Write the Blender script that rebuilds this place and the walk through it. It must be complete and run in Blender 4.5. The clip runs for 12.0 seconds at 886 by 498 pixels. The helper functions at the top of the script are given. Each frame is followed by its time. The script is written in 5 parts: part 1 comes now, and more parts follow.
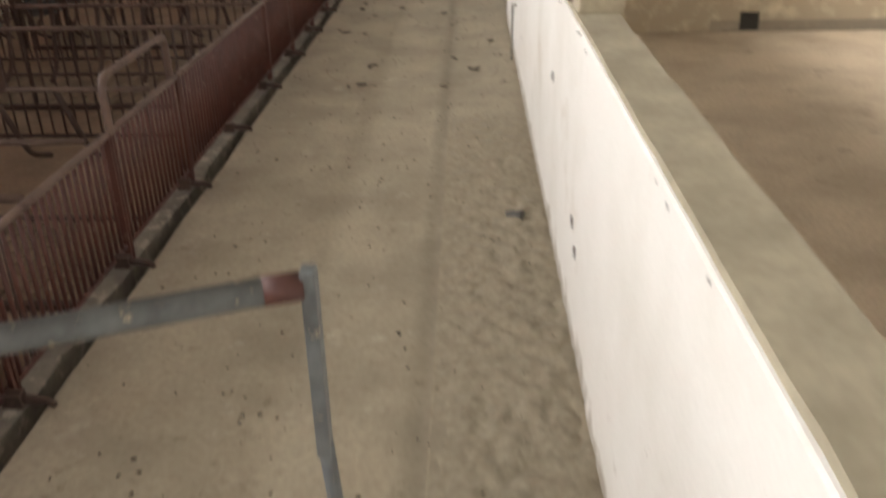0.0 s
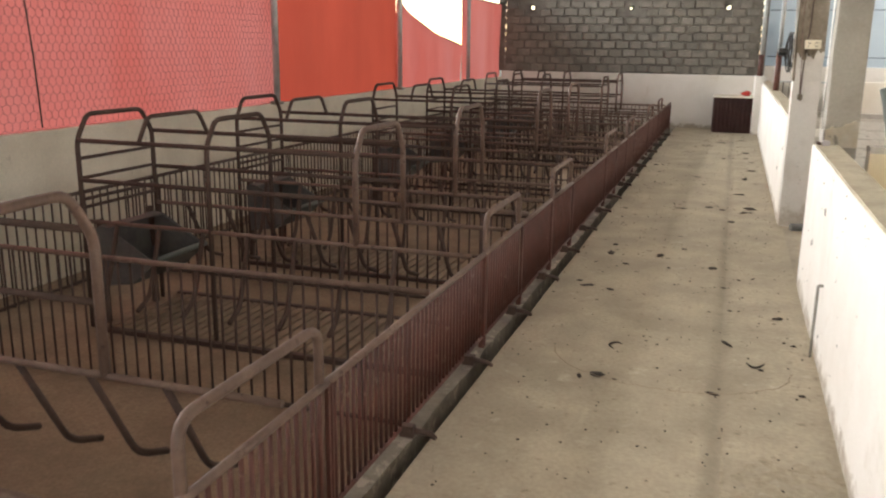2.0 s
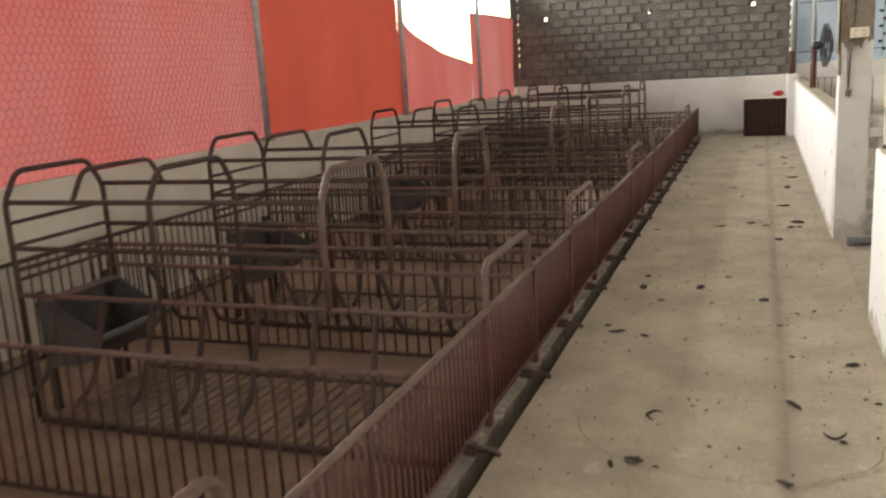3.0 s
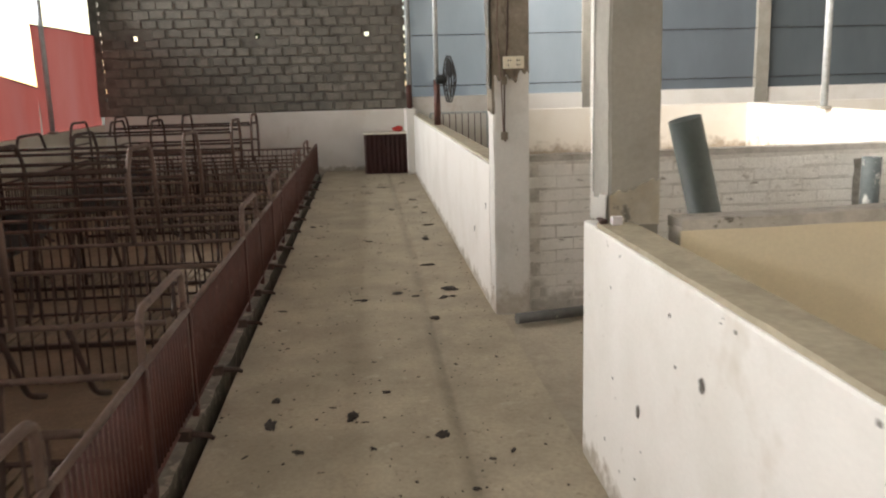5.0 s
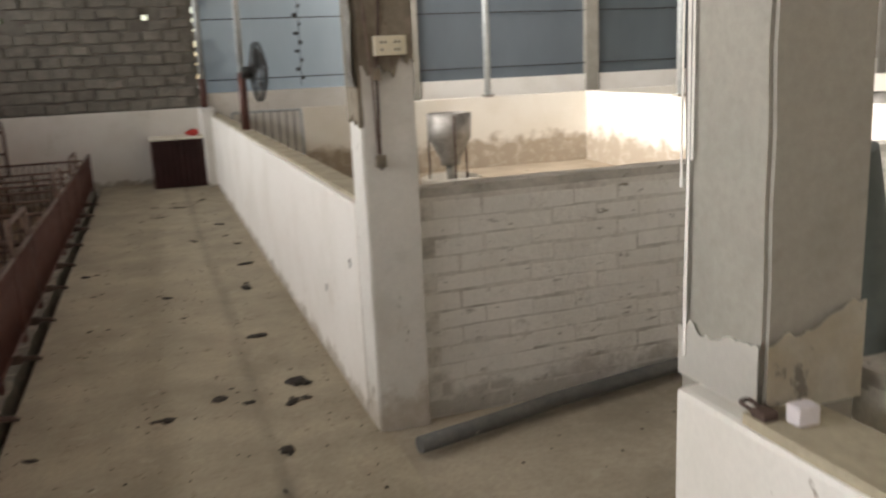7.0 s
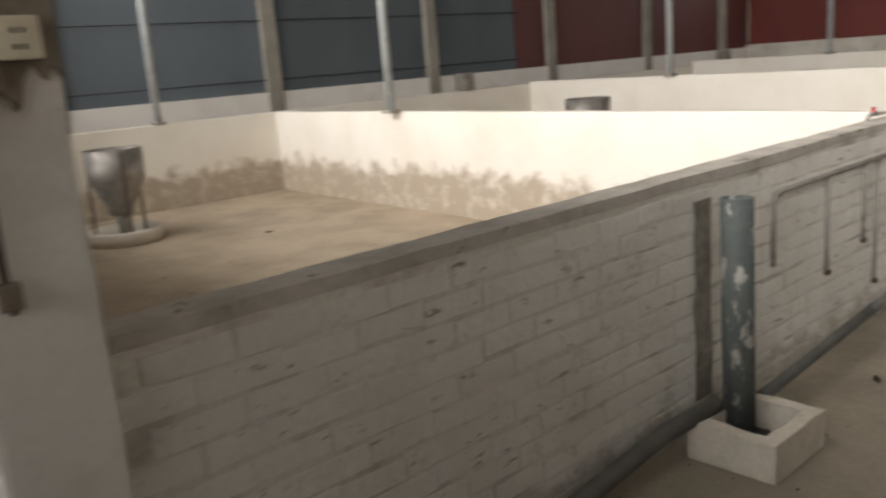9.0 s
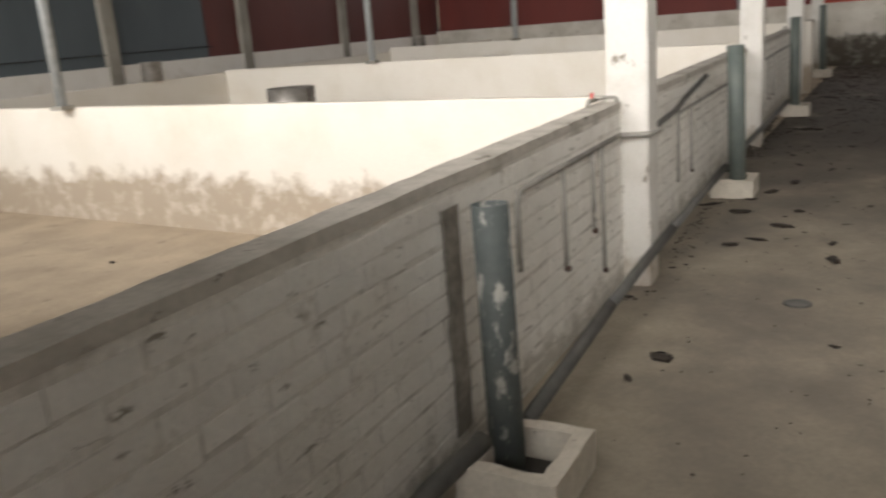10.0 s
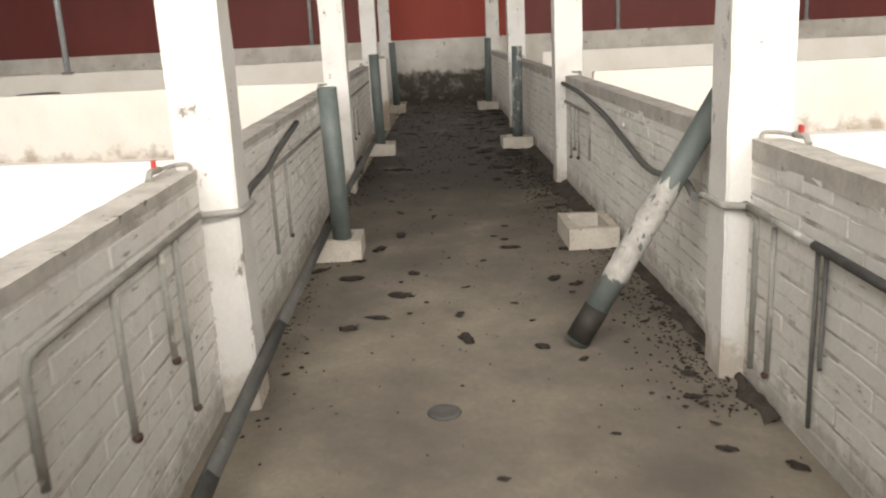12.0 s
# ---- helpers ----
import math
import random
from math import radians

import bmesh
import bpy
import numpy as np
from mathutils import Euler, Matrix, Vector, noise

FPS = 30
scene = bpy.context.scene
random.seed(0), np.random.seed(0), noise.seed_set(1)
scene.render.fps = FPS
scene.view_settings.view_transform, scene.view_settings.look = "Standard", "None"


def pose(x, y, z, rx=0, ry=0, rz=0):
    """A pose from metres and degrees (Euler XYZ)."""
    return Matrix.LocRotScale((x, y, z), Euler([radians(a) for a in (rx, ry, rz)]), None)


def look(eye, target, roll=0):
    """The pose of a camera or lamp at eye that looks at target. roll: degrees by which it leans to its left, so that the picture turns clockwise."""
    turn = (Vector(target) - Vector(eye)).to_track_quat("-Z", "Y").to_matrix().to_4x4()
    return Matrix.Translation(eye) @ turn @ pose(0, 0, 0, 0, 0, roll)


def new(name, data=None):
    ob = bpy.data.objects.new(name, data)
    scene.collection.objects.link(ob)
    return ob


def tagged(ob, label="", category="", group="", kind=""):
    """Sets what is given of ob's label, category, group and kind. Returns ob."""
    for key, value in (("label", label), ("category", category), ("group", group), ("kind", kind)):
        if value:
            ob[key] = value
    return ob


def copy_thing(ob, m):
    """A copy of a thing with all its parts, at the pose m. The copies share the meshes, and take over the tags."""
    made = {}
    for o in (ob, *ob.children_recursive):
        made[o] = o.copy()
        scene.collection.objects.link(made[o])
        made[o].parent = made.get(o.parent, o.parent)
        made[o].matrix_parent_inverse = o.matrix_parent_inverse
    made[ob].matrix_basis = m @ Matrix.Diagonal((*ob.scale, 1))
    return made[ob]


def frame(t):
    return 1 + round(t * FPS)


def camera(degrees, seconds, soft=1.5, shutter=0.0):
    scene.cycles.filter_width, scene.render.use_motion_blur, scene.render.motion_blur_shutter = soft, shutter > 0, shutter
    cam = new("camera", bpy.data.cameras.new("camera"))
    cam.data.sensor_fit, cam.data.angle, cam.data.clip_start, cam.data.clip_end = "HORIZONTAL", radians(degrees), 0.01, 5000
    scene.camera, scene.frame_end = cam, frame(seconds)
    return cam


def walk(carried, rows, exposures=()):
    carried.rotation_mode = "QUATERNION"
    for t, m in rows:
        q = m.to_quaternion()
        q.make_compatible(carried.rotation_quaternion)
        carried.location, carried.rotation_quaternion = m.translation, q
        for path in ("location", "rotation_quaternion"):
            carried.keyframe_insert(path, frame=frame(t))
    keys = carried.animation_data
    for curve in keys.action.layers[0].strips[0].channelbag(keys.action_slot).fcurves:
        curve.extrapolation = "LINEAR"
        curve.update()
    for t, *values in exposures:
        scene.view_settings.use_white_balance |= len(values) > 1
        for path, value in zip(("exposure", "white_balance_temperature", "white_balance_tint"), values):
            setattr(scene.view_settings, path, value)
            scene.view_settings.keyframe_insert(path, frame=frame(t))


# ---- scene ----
cam = camera(55.4, 12.0, soft=2.1, shutter=0.5)
PATH = [
    (0, (0.38, 0.772, 1.505), (0.32, 2.56, 0.61), -0.9),
    (0.5, (0.341, 1.14, 1.527), (0.144, 2.998, 0.812), 1.0),
    (1, (0.265, 1.499, 1.559), (-0.096, 3.375, 0.967), 0.8),
    (1.5, (0.237, 1.925, 1.573), (-0.304, 3.783, 1.07), 0.9),
    (2, (0.194, 2.27, 1.561), (-0.425, 4.112, 1.091), 0.7),
    (2.5, (0.132, 2.667, 1.526), (-0.53, 4.495, 1.056), -1.2),
    (3, (0.111, 3.134, 1.526), (-0.585, 4.961, 1.106), -3.4),
    (3.5, (0.026, 3.568, 1.519), (-0.338, 5.504, 1.173), -1.2),
    (3.6, (0.027, 3.685, 1.529), (-0.242, 5.64, 1.206), -1.0),
    (3.7, (0.003, 3.752, 1.535), (-0.188, 5.718, 1.222), -0.5),
    (5.3, (-0.122, 5.458, 1.482), (0.055, 7.405, 1.062), -1.7),
    (5.5, (-0.136, 5.657, 1.471), (0.011, 7.604, 1.037), -1.8),
    (6, (-0.19, 6.157, 1.487), (-0.153, 8.108, 1.053), -0.7),
    (6.5, (-0.168, 6.656, 1.58), (0.191, 8.569, 1.118), -1.3),
    (7, (-0.099, 7.112, 1.528), (0.521, 8.964, 1.097), -2.6),
    (7.2, (-0.074, 7.284, 1.54), (0.642, 9.103, 1.118), -2.3),
    (8.8, (0.302, 8.635, 1.517), (1.469, 10.202, 1.091), -4.4),
    (9, (0.387, 8.756, 1.508), (1.657, 10.238, 1.073), -4.5),
    (9.5, (0.613, 9.075, 1.514), (2.136, 10.283, 1.042), -4.5),
    (10, (0.832, 9.2, 1.498), (2.514, 10.151, 0.983), -4.5),
    (10.5, (1.114, 9.299, 1.514), (2.896, 10.034, 0.981), -2.8),
    (11, (1.38, 9.424, 1.487), (3.247, 9.903, 0.949), -1.4),
    (11.5, (1.684, 9.527, 1.515), (3.611, 9.669, 1.001), -2.0),
    (12, (2.045, 9.536, 1.506), (3.98, 9.583, 1.001), -2.9),
]
EXPOSURES = [(0.0, 0.3), (1.0, 0.65), (2.5, 0.8), (3.5, 0.5), (5.5, 0.05), (6.5, -0.1), (7.2, -0.25), (8.8, -1.0), (9.5, -1.15), (10.5, -1.0), (11.5, -0.75), (12.0, -0.65)]
walk(cam, [(t, look(eye, target, roll)) for t, eye, target, roll in PATH], EXPOSURES)
SUN_AZ, SUN_EL = -40.0, 25.0   # degrees from +y towards +x, and above the horizon

# ---------------------------------------------------------------- world, sun, large lights
world = bpy.data.worlds.new("sky")
scene.world = world
world.use_nodes = True
wn = world.node_tree.nodes
sky = wn.new("ShaderNodeTexSky")
sky.sky_type, sky.sun_disc = "NISHITA", False
sky.sun_elevation, sky.sun_rotation = radians(SUN_EL), radians(SUN_AZ)
world.node_tree.links.new(sky.outputs[0], wn["Background"].inputs[0])
wn["Background"].inputs[1].default_value = 0.15

sun = new("sun", bpy.data.lights.new("sun", "SUN"))
sun.data.energy, sun.data.angle, sun.data.color = 1.9, radians(0.6), (1.0, 0.93, 0.82)
saz, sel = radians(SUN_AZ), radians(SUN_EL)
sun.matrix_world = look((0, 0, 0), (-math.sin(saz) * math.cos(sel), -math.cos(saz) * math.cos(sel), -math.sin(sel)))


def opening_light(name, eye, target, sx, sy, watts, colour=(0.93, 0.97, 1.0), spread=180):
    """Area lamp for sky light at a long opening; only the west opening is in view."""
    ob = new(name, bpy.data.lights.new(name, "AREA"))
    ob.data.shape, ob.data.size, ob.data.size_y = "RECTANGLE", sx, sy
    ob.data.energy, ob.data.color = watts, colour
    ob.data.spread = radians(spread)
    ob.matrix_world = look(eye, target)
    return ob


# the overhanging eaves cut off the steep part of the sky
opening_light("eaves_daylight_west", (-4.80, 8.0, 2.93), (-1.0, 8.0, 2.88), 23, 0.62, 560, (1.0, 0.99, 0.97), 88)
# Added fill lamp south of the corridor; the opening there is unseen.
opening_light("fill_south", (-1.9, -3.8, 2.3), (-1.9, 3.0, 0.9), 5, 1.5, 70, (1.0, 0.99, 0.96))
# Added lamp that brightens the pens from an assumed, unseen clerestory.
opening_light("clerestory_fill", (1.08, 8.0, 3.95), (8.0, 8.0, 3.0), 23, 0.9, 1850, (1.0, 0.945, 0.91), 125)
# Added fill lamp from the east; its eaves opening is assumed.
opening_light("fill_east", (20.6, 8.0, 3.0), (14.0, 8.0, 0.8), 22, 0.5, 330, (1.0, 0.95, 0.92))


# ---------------------------------------------------------------- materials
def ramp_mix(nt, fac, a, b):
    m = nt.nodes.new("ShaderNodeMix")
    m.data_type = "RGBA"
    nt.links.new(fac, m.inputs[0])
    for sock, v in ((m.inputs[6], a), (m.inputs[7], b)):
        if isinstance(v, tuple):
            sock.default_value = (*v, 1)
        else:
            nt.links.new(v, sock)
    return m.outputs[2]


def noise_fac(nt, scale, lo, hi, detail=6, rough=0.6, stretch=None):
    """Noise over the place's own coordinates, mapped from lo..hi to 0..1."""
    geo = nt.nodes.new("ShaderNodeNewGeometry")
    n = nt.nodes.new("ShaderNodeTexNoise")
    n.inputs["Scale"].default_value, n.inputs["Detail"].default_value, n.inputs["Roughness"].default_value = scale, detail, rough
    src = geo.outputs["Position"]
    if stretch:
        mp = nt.nodes.new("ShaderNodeMapping")
        mp.inputs["Scale"].default_value = stretch
        nt.links.new(src, mp.inputs[0])
        src = mp.outputs[0]
    nt.links.new(src, n.inputs["Vector"])
    r = nt.nodes.new("ShaderNodeMapRange")
    r.inputs[1].default_value, r.inputs[2].default_value = lo, hi
    nt.links.new(n.outputs[0], r.inputs[0])
    return r.outputs[0]


def math_node(nt, op, a, b):
    m = nt.nodes.new("ShaderNodeMath")
    m.operation, m.use_clamp = op, True
    for sock, v in ((m.inputs[0], a), (m.inputs[1], b)):
        if isinstance(v, (int, float)):
            sock.default_value = v
        else:
            nt.links.new(v, sock)
    return m.outputs[0]


def height_fac(nt, z0, z1, axis=2):
    """1 below z0, 0 above z1 along the axis (for splash dirt and floor tone)."""
    geo = nt.nodes.new("ShaderNodeNewGeometry")
    s = nt.nodes.new("ShaderNodeSeparateXYZ")
    nt.links.new(geo.outputs["Position"], s.inputs[0])
    r = nt.nodes.new("ShaderNodeMapRange")
    r.inputs[1].default_value, r.inputs[2].default_value = z0, z1
    r.inputs[3].default_value, r.inputs[4].default_value = 1, 0
    nt.links.new(s.outputs[axis], r.inputs[0])
    return r.outputs[0]


def material(name, base, other=None, rough=0.8, metal=0.0, scale=3.0, lo=0.4, hi=0.65, grain=60.0, grain_amt=0.25, bump=0.15,
             bump_dist=0.004, spots=None, spot_scale=14.0, spot_lo=0.62, spot_hi=0.68, random_tint=0.0, stretch=None, spot_stretch=None, spots2=None):
    """Surface with large blotches (base to other), fine grain, a relief, and spots of a third colour."""
    m = bpy.data.materials.new(name)
    m.use_nodes = True
    nt = m.node_tree
    b = nt.nodes["Principled BSDF"]
    b.inputs["Roughness"].default_value, b.inputs["Metallic"].default_value = rough, metal
    other = other or tuple(c * 0.75 for c in base)
    col = ramp_mix(nt, noise_fac(nt, scale, lo, hi, stretch=stretch), base, other)
    g = noise_fac(nt, grain, 0.35, 0.7, detail=3)
    col = ramp_mix(nt, math_node(nt, "MULTIPLY", g, grain_amt), col, tuple(c * 0.45 for c in base))
    if spots:
        col = ramp_mix(nt, noise_fac(nt, spot_scale, spot_lo, spot_hi, detail=5, rough=0.7, stretch=spot_stretch), col, spots)
    if spots2:
        col = ramp_mix(nt, noise_fac(nt, spots2[0], spots2[1], spots2[2], detail=4, rough=0.75, stretch=spots2[4]), col, spots2[3])
    if random_tint:
        oi = nt.nodes.new("ShaderNodeObjectInfo")
        col = ramp_mix(nt, math_node(nt, "MULTIPLY", oi.outputs["Random"], random_tint), col, tuple(c * 0.5 for c in base))
    nt.links.new(col, b.inputs["Base Color"])
    bp = nt.nodes.new("ShaderNodeBump")
    bp.inputs["Strength"].default_value, bp.inputs["Distance"].default_value = bump, bump_dist
    h = noise_fac(nt, grain * 0.5, 0.2, 0.8, detail=8, rough=0.7)
    nt.links.new(h, bp.inputs["Height"])
    nt.links.new(bp.outputs[0], b.inputs["Normal"])
    rr = nt.nodes.new("ShaderNodeMapRange")
    rr.inputs[3].default_value, rr.inputs[4].default_value = max(0.05, rough - 0.1), min(1, rough + 0.1)
    nt.links.new(h, rr.inputs[0])
    nt.links.new(rr.outputs[0], b.inputs["Roughness"])
    return m


def dirty_foot(m, z0, z1, colour, amount=0.9, wobble=0.5, scale=5.0):
    """Splash dirt along the foot of a wall, with a ragged upper edge."""
    nt = m.node_tree
    b = nt.nodes["Principled BSDF"]
    old = b.inputs["Base Color"].links[0].from_socket
    hf = height_fac(nt, z0, z1)
    nf = noise_fac(nt, scale, 0.3, 0.7, detail=7, rough=0.65)
    add = nt.nodes.new("ShaderNodeMath")
    add.operation = "MULTIPLY_ADD"
    nt.links.new(nf, add.inputs[0])
    add.inputs[1].default_value = wobble * 2
    add.inputs[2].default_value = -wobble
    s = math_node(nt, "ADD", hf, add.outputs[0])
    st = nt.nodes.new("ShaderNodeMapRange")
    st.inputs[1].default_value, st.inputs[2].default_value = 0.35, 0.75
    nt.links.new(s, st.inputs[0])
    holes = noise_fac(nt, scale * 1.6, 0.12, 0.5, detail=8, rough=0.65)
    f = math_node(nt, "MULTIPLY", math_node(nt, "MULTIPLY", st.outputs[0], amount), holes)
    f = math_node(nt, "MULTIPLY", f, hf_gate(nt, z1 + 0.12))
    nt.links.new(ramp_mix(nt, f, old, colour), b.inputs["Base Color"])
    return m


def joint_band(m, x0, half, colour):
    """Darker band along the long joint of the slab, broken up by noise."""
    nt = m.node_tree
    b = nt.nodes["Principled BSDF"]
    old = b.inputs["Base Color"].links[0].from_socket
    f = math_node(nt, "MULTIPLY", math_node(nt, "SUBTRACT", 1.0, height_fac(nt, x0 - half, x0 - half * 0.2, 0)), height_fac(nt, x0 + half * 0.2, x0 + half, 0))
    f = math_node(nt, "MULTIPLY", math_node(nt, "MULTIPLY", f, 0.5), noise_fac(nt, 2.5, 0.3, 0.7))
    nt.links.new(ramp_mix(nt, f, old, colour), b.inputs["Base Color"])


def far_darkening(m, x0, x1, colour, lo, hi):
    """Blends a darker colour into the floor beyond x0, in noisy patches."""
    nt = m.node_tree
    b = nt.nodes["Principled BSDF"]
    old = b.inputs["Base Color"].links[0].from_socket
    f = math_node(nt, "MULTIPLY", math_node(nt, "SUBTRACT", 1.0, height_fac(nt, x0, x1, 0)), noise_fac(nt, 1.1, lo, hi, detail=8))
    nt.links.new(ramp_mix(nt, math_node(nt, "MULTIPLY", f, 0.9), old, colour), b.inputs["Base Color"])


def hf_gate(nt, z):
    return height_fac(nt, z, z + 0.06)


M_FLOOR = material("worn_concrete_floor", (0.44, 0.38, 0.285), (0.32, 0.275, 0.205), rough=0.75, scale=1.3, lo=0.38, hi=0.66, grain=45, grain_amt=0.35,
                   bump=0.25, spots=(0.47, 0.42, 0.33), spot_scale=5, spot_lo=0.62, spot_hi=0.8, spots2=(1.4, 0.5, 0.75, (0.24, 0.205, 0.15), None))
M_CORRIDOR = material("worn_corridor_concrete", (0.46, 0.395, 0.285), (0.33, 0.282, 0.203), rough=0.7, scale=2.2, lo=0.36, hi=0.64, grain=45, grain_amt=0.35,
                      bump=0.25, spots=(0.50, 0.445, 0.345), spot_scale=5, spot_lo=0.6, spot_hi=0.75, spots2=(11, 0.60, 0.72, (0.22, 0.185, 0.125), None))
joint_band(M_CORRIDOR, 0.243, 0.06, (0.17, 0.145, 0.105))
M_ROUGH = material("rough_cement", (0.45, 0.385, 0.275), (0.34, 0.29, 0.205), rough=0.9, scale=18, lo=0.4, hi=0.7, grain=45, grain_amt=0.4, bump=0.9, bump_dist=0.014, spots=(0.2, 0.165, 0.115), spot_scale=30, spot_lo=0.63, spot_hi=0.7)
# Floor turns greyer and darker east of the corridor.
far_darkening(M_FLOOR, 0.9, 4.2, (0.128, 0.112, 0.092), 0.2, 0.62)
# Old manure stain over the aisle's far end.
far_darkening(M_FLOOR, 6.8, 11.0, (0.042, 0.033, 0.022), 0.15, 0.45)
M_PENFLOOR = material("dusty_pen_concrete", (0.50, 0.41, 0.30), (0.37, 0.30, 0.215), rough=0.85, scale=1.6, grain=40, grain_amt=0.35, bump=0.25,
                      spots=(0.2, 0.165, 0.12), spot_scale=4, spot_lo=0.6, spot_hi=0.75)
M_MAT = material("dry_dung_dust", (0.32, 0.235, 0.155), (0.22, 0.16, 0.105), rough=0.95, scale=2.5, grain=60, grain_amt=0.5, bump=0.4)
M_SLAT = material("dusty_slat", (0.30, 0.228, 0.155), (0.21, 0.158, 0.108), rough=0.9, scale=5, grain=60, grain_amt=0.4, bump=0.3)
# Near-black for the drain slot, box bottoms, wall hole and pipe foot.
M_DARK = material("near_black_surface", (0.03, 0.026, 0.02), rough=0.7, scale=6, grain=40, bump=0.4)
M_WHITE = material("whitewashed_render", (0.80, 0.775, 0.72), (0.70, 0.67, 0.60), rough=0.85, scale=1.8, lo=0.45, hi=0.75, grain=70, grain_amt=0.1, bump=0.25,
                   spots=(0.33, 0.29, 0.23), spot_scale=13, spot_lo=0.69, spot_hi=0.74, spots2=(2.2, 0.60, 0.8, (0.58, 0.53, 0.44), None))
# The brown lower part also stands in for the corridor wall's shadow.
M_CREAM = dirty_foot(material("cream_pen_plaster", (0.72, 0.64, 0.46), (0.63, 0.56, 0.41), rough=0.85, scale=1.5, lo=0.45, hi=0.75, grain=70, grain_amt=0.12, bump=0.2),
                     0.12, 0.62, (0.36, 0.30, 0.215), 0.95, 0.35, 4.0)
M_PENWHITE = dirty_foot(material("whitewashed_pen_wall", (0.78, 0.74, 0.66), (0.70, 0.65, 0.55), rough=0.85, scale=1.5, lo=0.45, hi=0.75, grain=70,
                                 grain_amt=0.1, bump=0.2), 0.25, 0.60, (0.34, 0.27, 0.19), 0.85, 0.42, 4.2)
M_LOW = material("dirty_low_wall", (0.84, 0.79, 0.67), (0.72, 0.665, 0.55), rough=0.88, scale=2.0, grain=50, grain_amt=0.2, bump=0.25,
                 spots=(0.3, 0.27, 0.21), spot_scale=6, spot_lo=0.64, spot_hi=0.74)
M_END = dirty_foot(material("stained_end_wall", (0.66, 0.63, 0.56), (0.5, 0.47, 0.4), rough=0.88, scale=2.0, grain=50, grain_amt=0.2, bump=0.25,
                            spots=(0.25, 0.22, 0.17), spot_scale=6, spot_lo=0.62, spot_hi=0.72), 0.45, 0.75, (0.07, 0.06, 0.045), 0.95, 0.4, 3.0)
# Whitish kerb coloured dark to carry the shade under the fence.
M_KERB = material("dirty_shaded_kerb", (0.20, 0.175, 0.135), (0.12, 0.10, 0.08), rough=0.9, scale=7, grain=45, grain_amt=0.3, bump=0.4,
                  spots=(0.30, 0.265, 0.21), spot_scale=11, spot_lo=0.55, spot_hi=0.62)
M_CAP = material("cement_wall_top", (0.46, 0.405, 0.29), (0.35, 0.305, 0.215), rough=0.85, scale=5, grain=45, grain_amt=0.3, bump=0.35,
                 spots=(0.16, 0.135, 0.1), spot_scale=12, spot_lo=0.66, spot_hi=0.74)
M_BRICK = dirty_foot(material("whitewashed_brick", (0.86, 0.835, 0.77), (0.75, 0.72, 0.65), rough=0.9, scale=3, lo=0.42, hi=0.72, grain=60, grain_amt=0.14, bump=0.9,
                              bump_dist=0.011, spots=(0.27, 0.24, 0.19), spot_scale=10, spot_lo=0.61, spot_hi=0.69, random_tint=0.12,
                              spot_stretch=(1, 1, 2.8), spots2=(4.5, 0.60, 0.72, (0.52, 0.48, 0.41), None)), 0.02, 0.25,
                     (0.24, 0.21, 0.155), 0.5, 0.5, 6)
M_MORTAR = material("whitewashed_joint", (0.72, 0.69, 0.62), (0.33, 0.30, 0.25), rough=0.95, scale=5, lo=0.5, hi=0.7, grain=60, grain_amt=0.35, bump=0.5)
M_COLUMN = dirty_foot(material("whitewashed_column", (0.68, 0.66, 0.61), (0.55, 0.525, 0.465), rough=0.85, scale=3, lo=0.5, hi=0.75, grain=60, grain_amt=0.12, bump=0.25,
                               spots=(0.22, 0.19, 0.15), spot_scale=9, spot_lo=0.625, spot_hi=0.67, spot_stretch=(1, 1, 0.6), spots2=(3, 0.6, 0.8, (0.5, 0.45, 0.37), (1, 1, 0.3))), 0.03, 0.3,
                      (0.36, 0.30, 0.22), 0.7, 0.5, 7)
M_CONC = material("bare_concrete", (0.33, 0.31, 0.265), (0.25, 0.235, 0.2), rough=0.85, scale=2.5, grain=50, grain_amt=0.2, bump=0.3,
                  spots=(0.5, 0.46, 0.37), spot_scale=7, spot_lo=0.7, spot_hi=0.76)
M_PEEL = material("peeling_cream_paint", (0.62, 0.55, 0.41), (0.70, 0.66, 0.56), rough=0.8, scale=6, grain=50, grain_amt=0.15, bump=0.3,
                  spots=(0.30, 0.27, 0.22), spot_scale=8, spot_lo=0.58, spot_hi=0.63)
M_BLOCK = material("grey_cement_block", (0.28, 0.262, 0.225), (0.175, 0.163, 0.14), rough=0.95, scale=4, grain=35, grain_amt=0.45, bump=0.7, bump_dist=0.01, random_tint=0.5)
M_BLOCKJOINT = material("grey_mortar", (0.19, 0.178, 0.152), (0.12, 0.11, 0.093), rough=0.95, scale=6, grain=40, bump=0.5)
M_RED = material("flaking_red_oxide_paint", (0.125, 0.045, 0.032), (0.085, 0.034, 0.026), rough=0.6, scale=8, grain=90, grain_amt=0.4, bump=0.3, bump_dist=0.002,
                 spots=(0.20, 0.13, 0.095), spot_scale=24, spot_lo=0.6, spot_hi=0.7)
M_RUST = material("rusty_steel_bar", (0.088, 0.052, 0.037), (0.060, 0.036, 0.027), rough=0.7, scale=9, grain=90, grain_amt=0.4, bump=0.35, bump_dist=0.002,
                  spots=(0.11, 0.07, 0.05), spot_scale=26, spot_lo=0.6, spot_hi=0.7)
M_RAIL = material("worn_rusty_tube", (0.20, 0.132, 0.10), (0.125, 0.078, 0.060), rough=0.5, scale=7, grain=80, grain_amt=0.3, bump=0.25, bump_dist=0.002,
                  spots=(0.09, 0.05, 0.038), spot_scale=16, spot_lo=0.58, spot_hi=0.66)
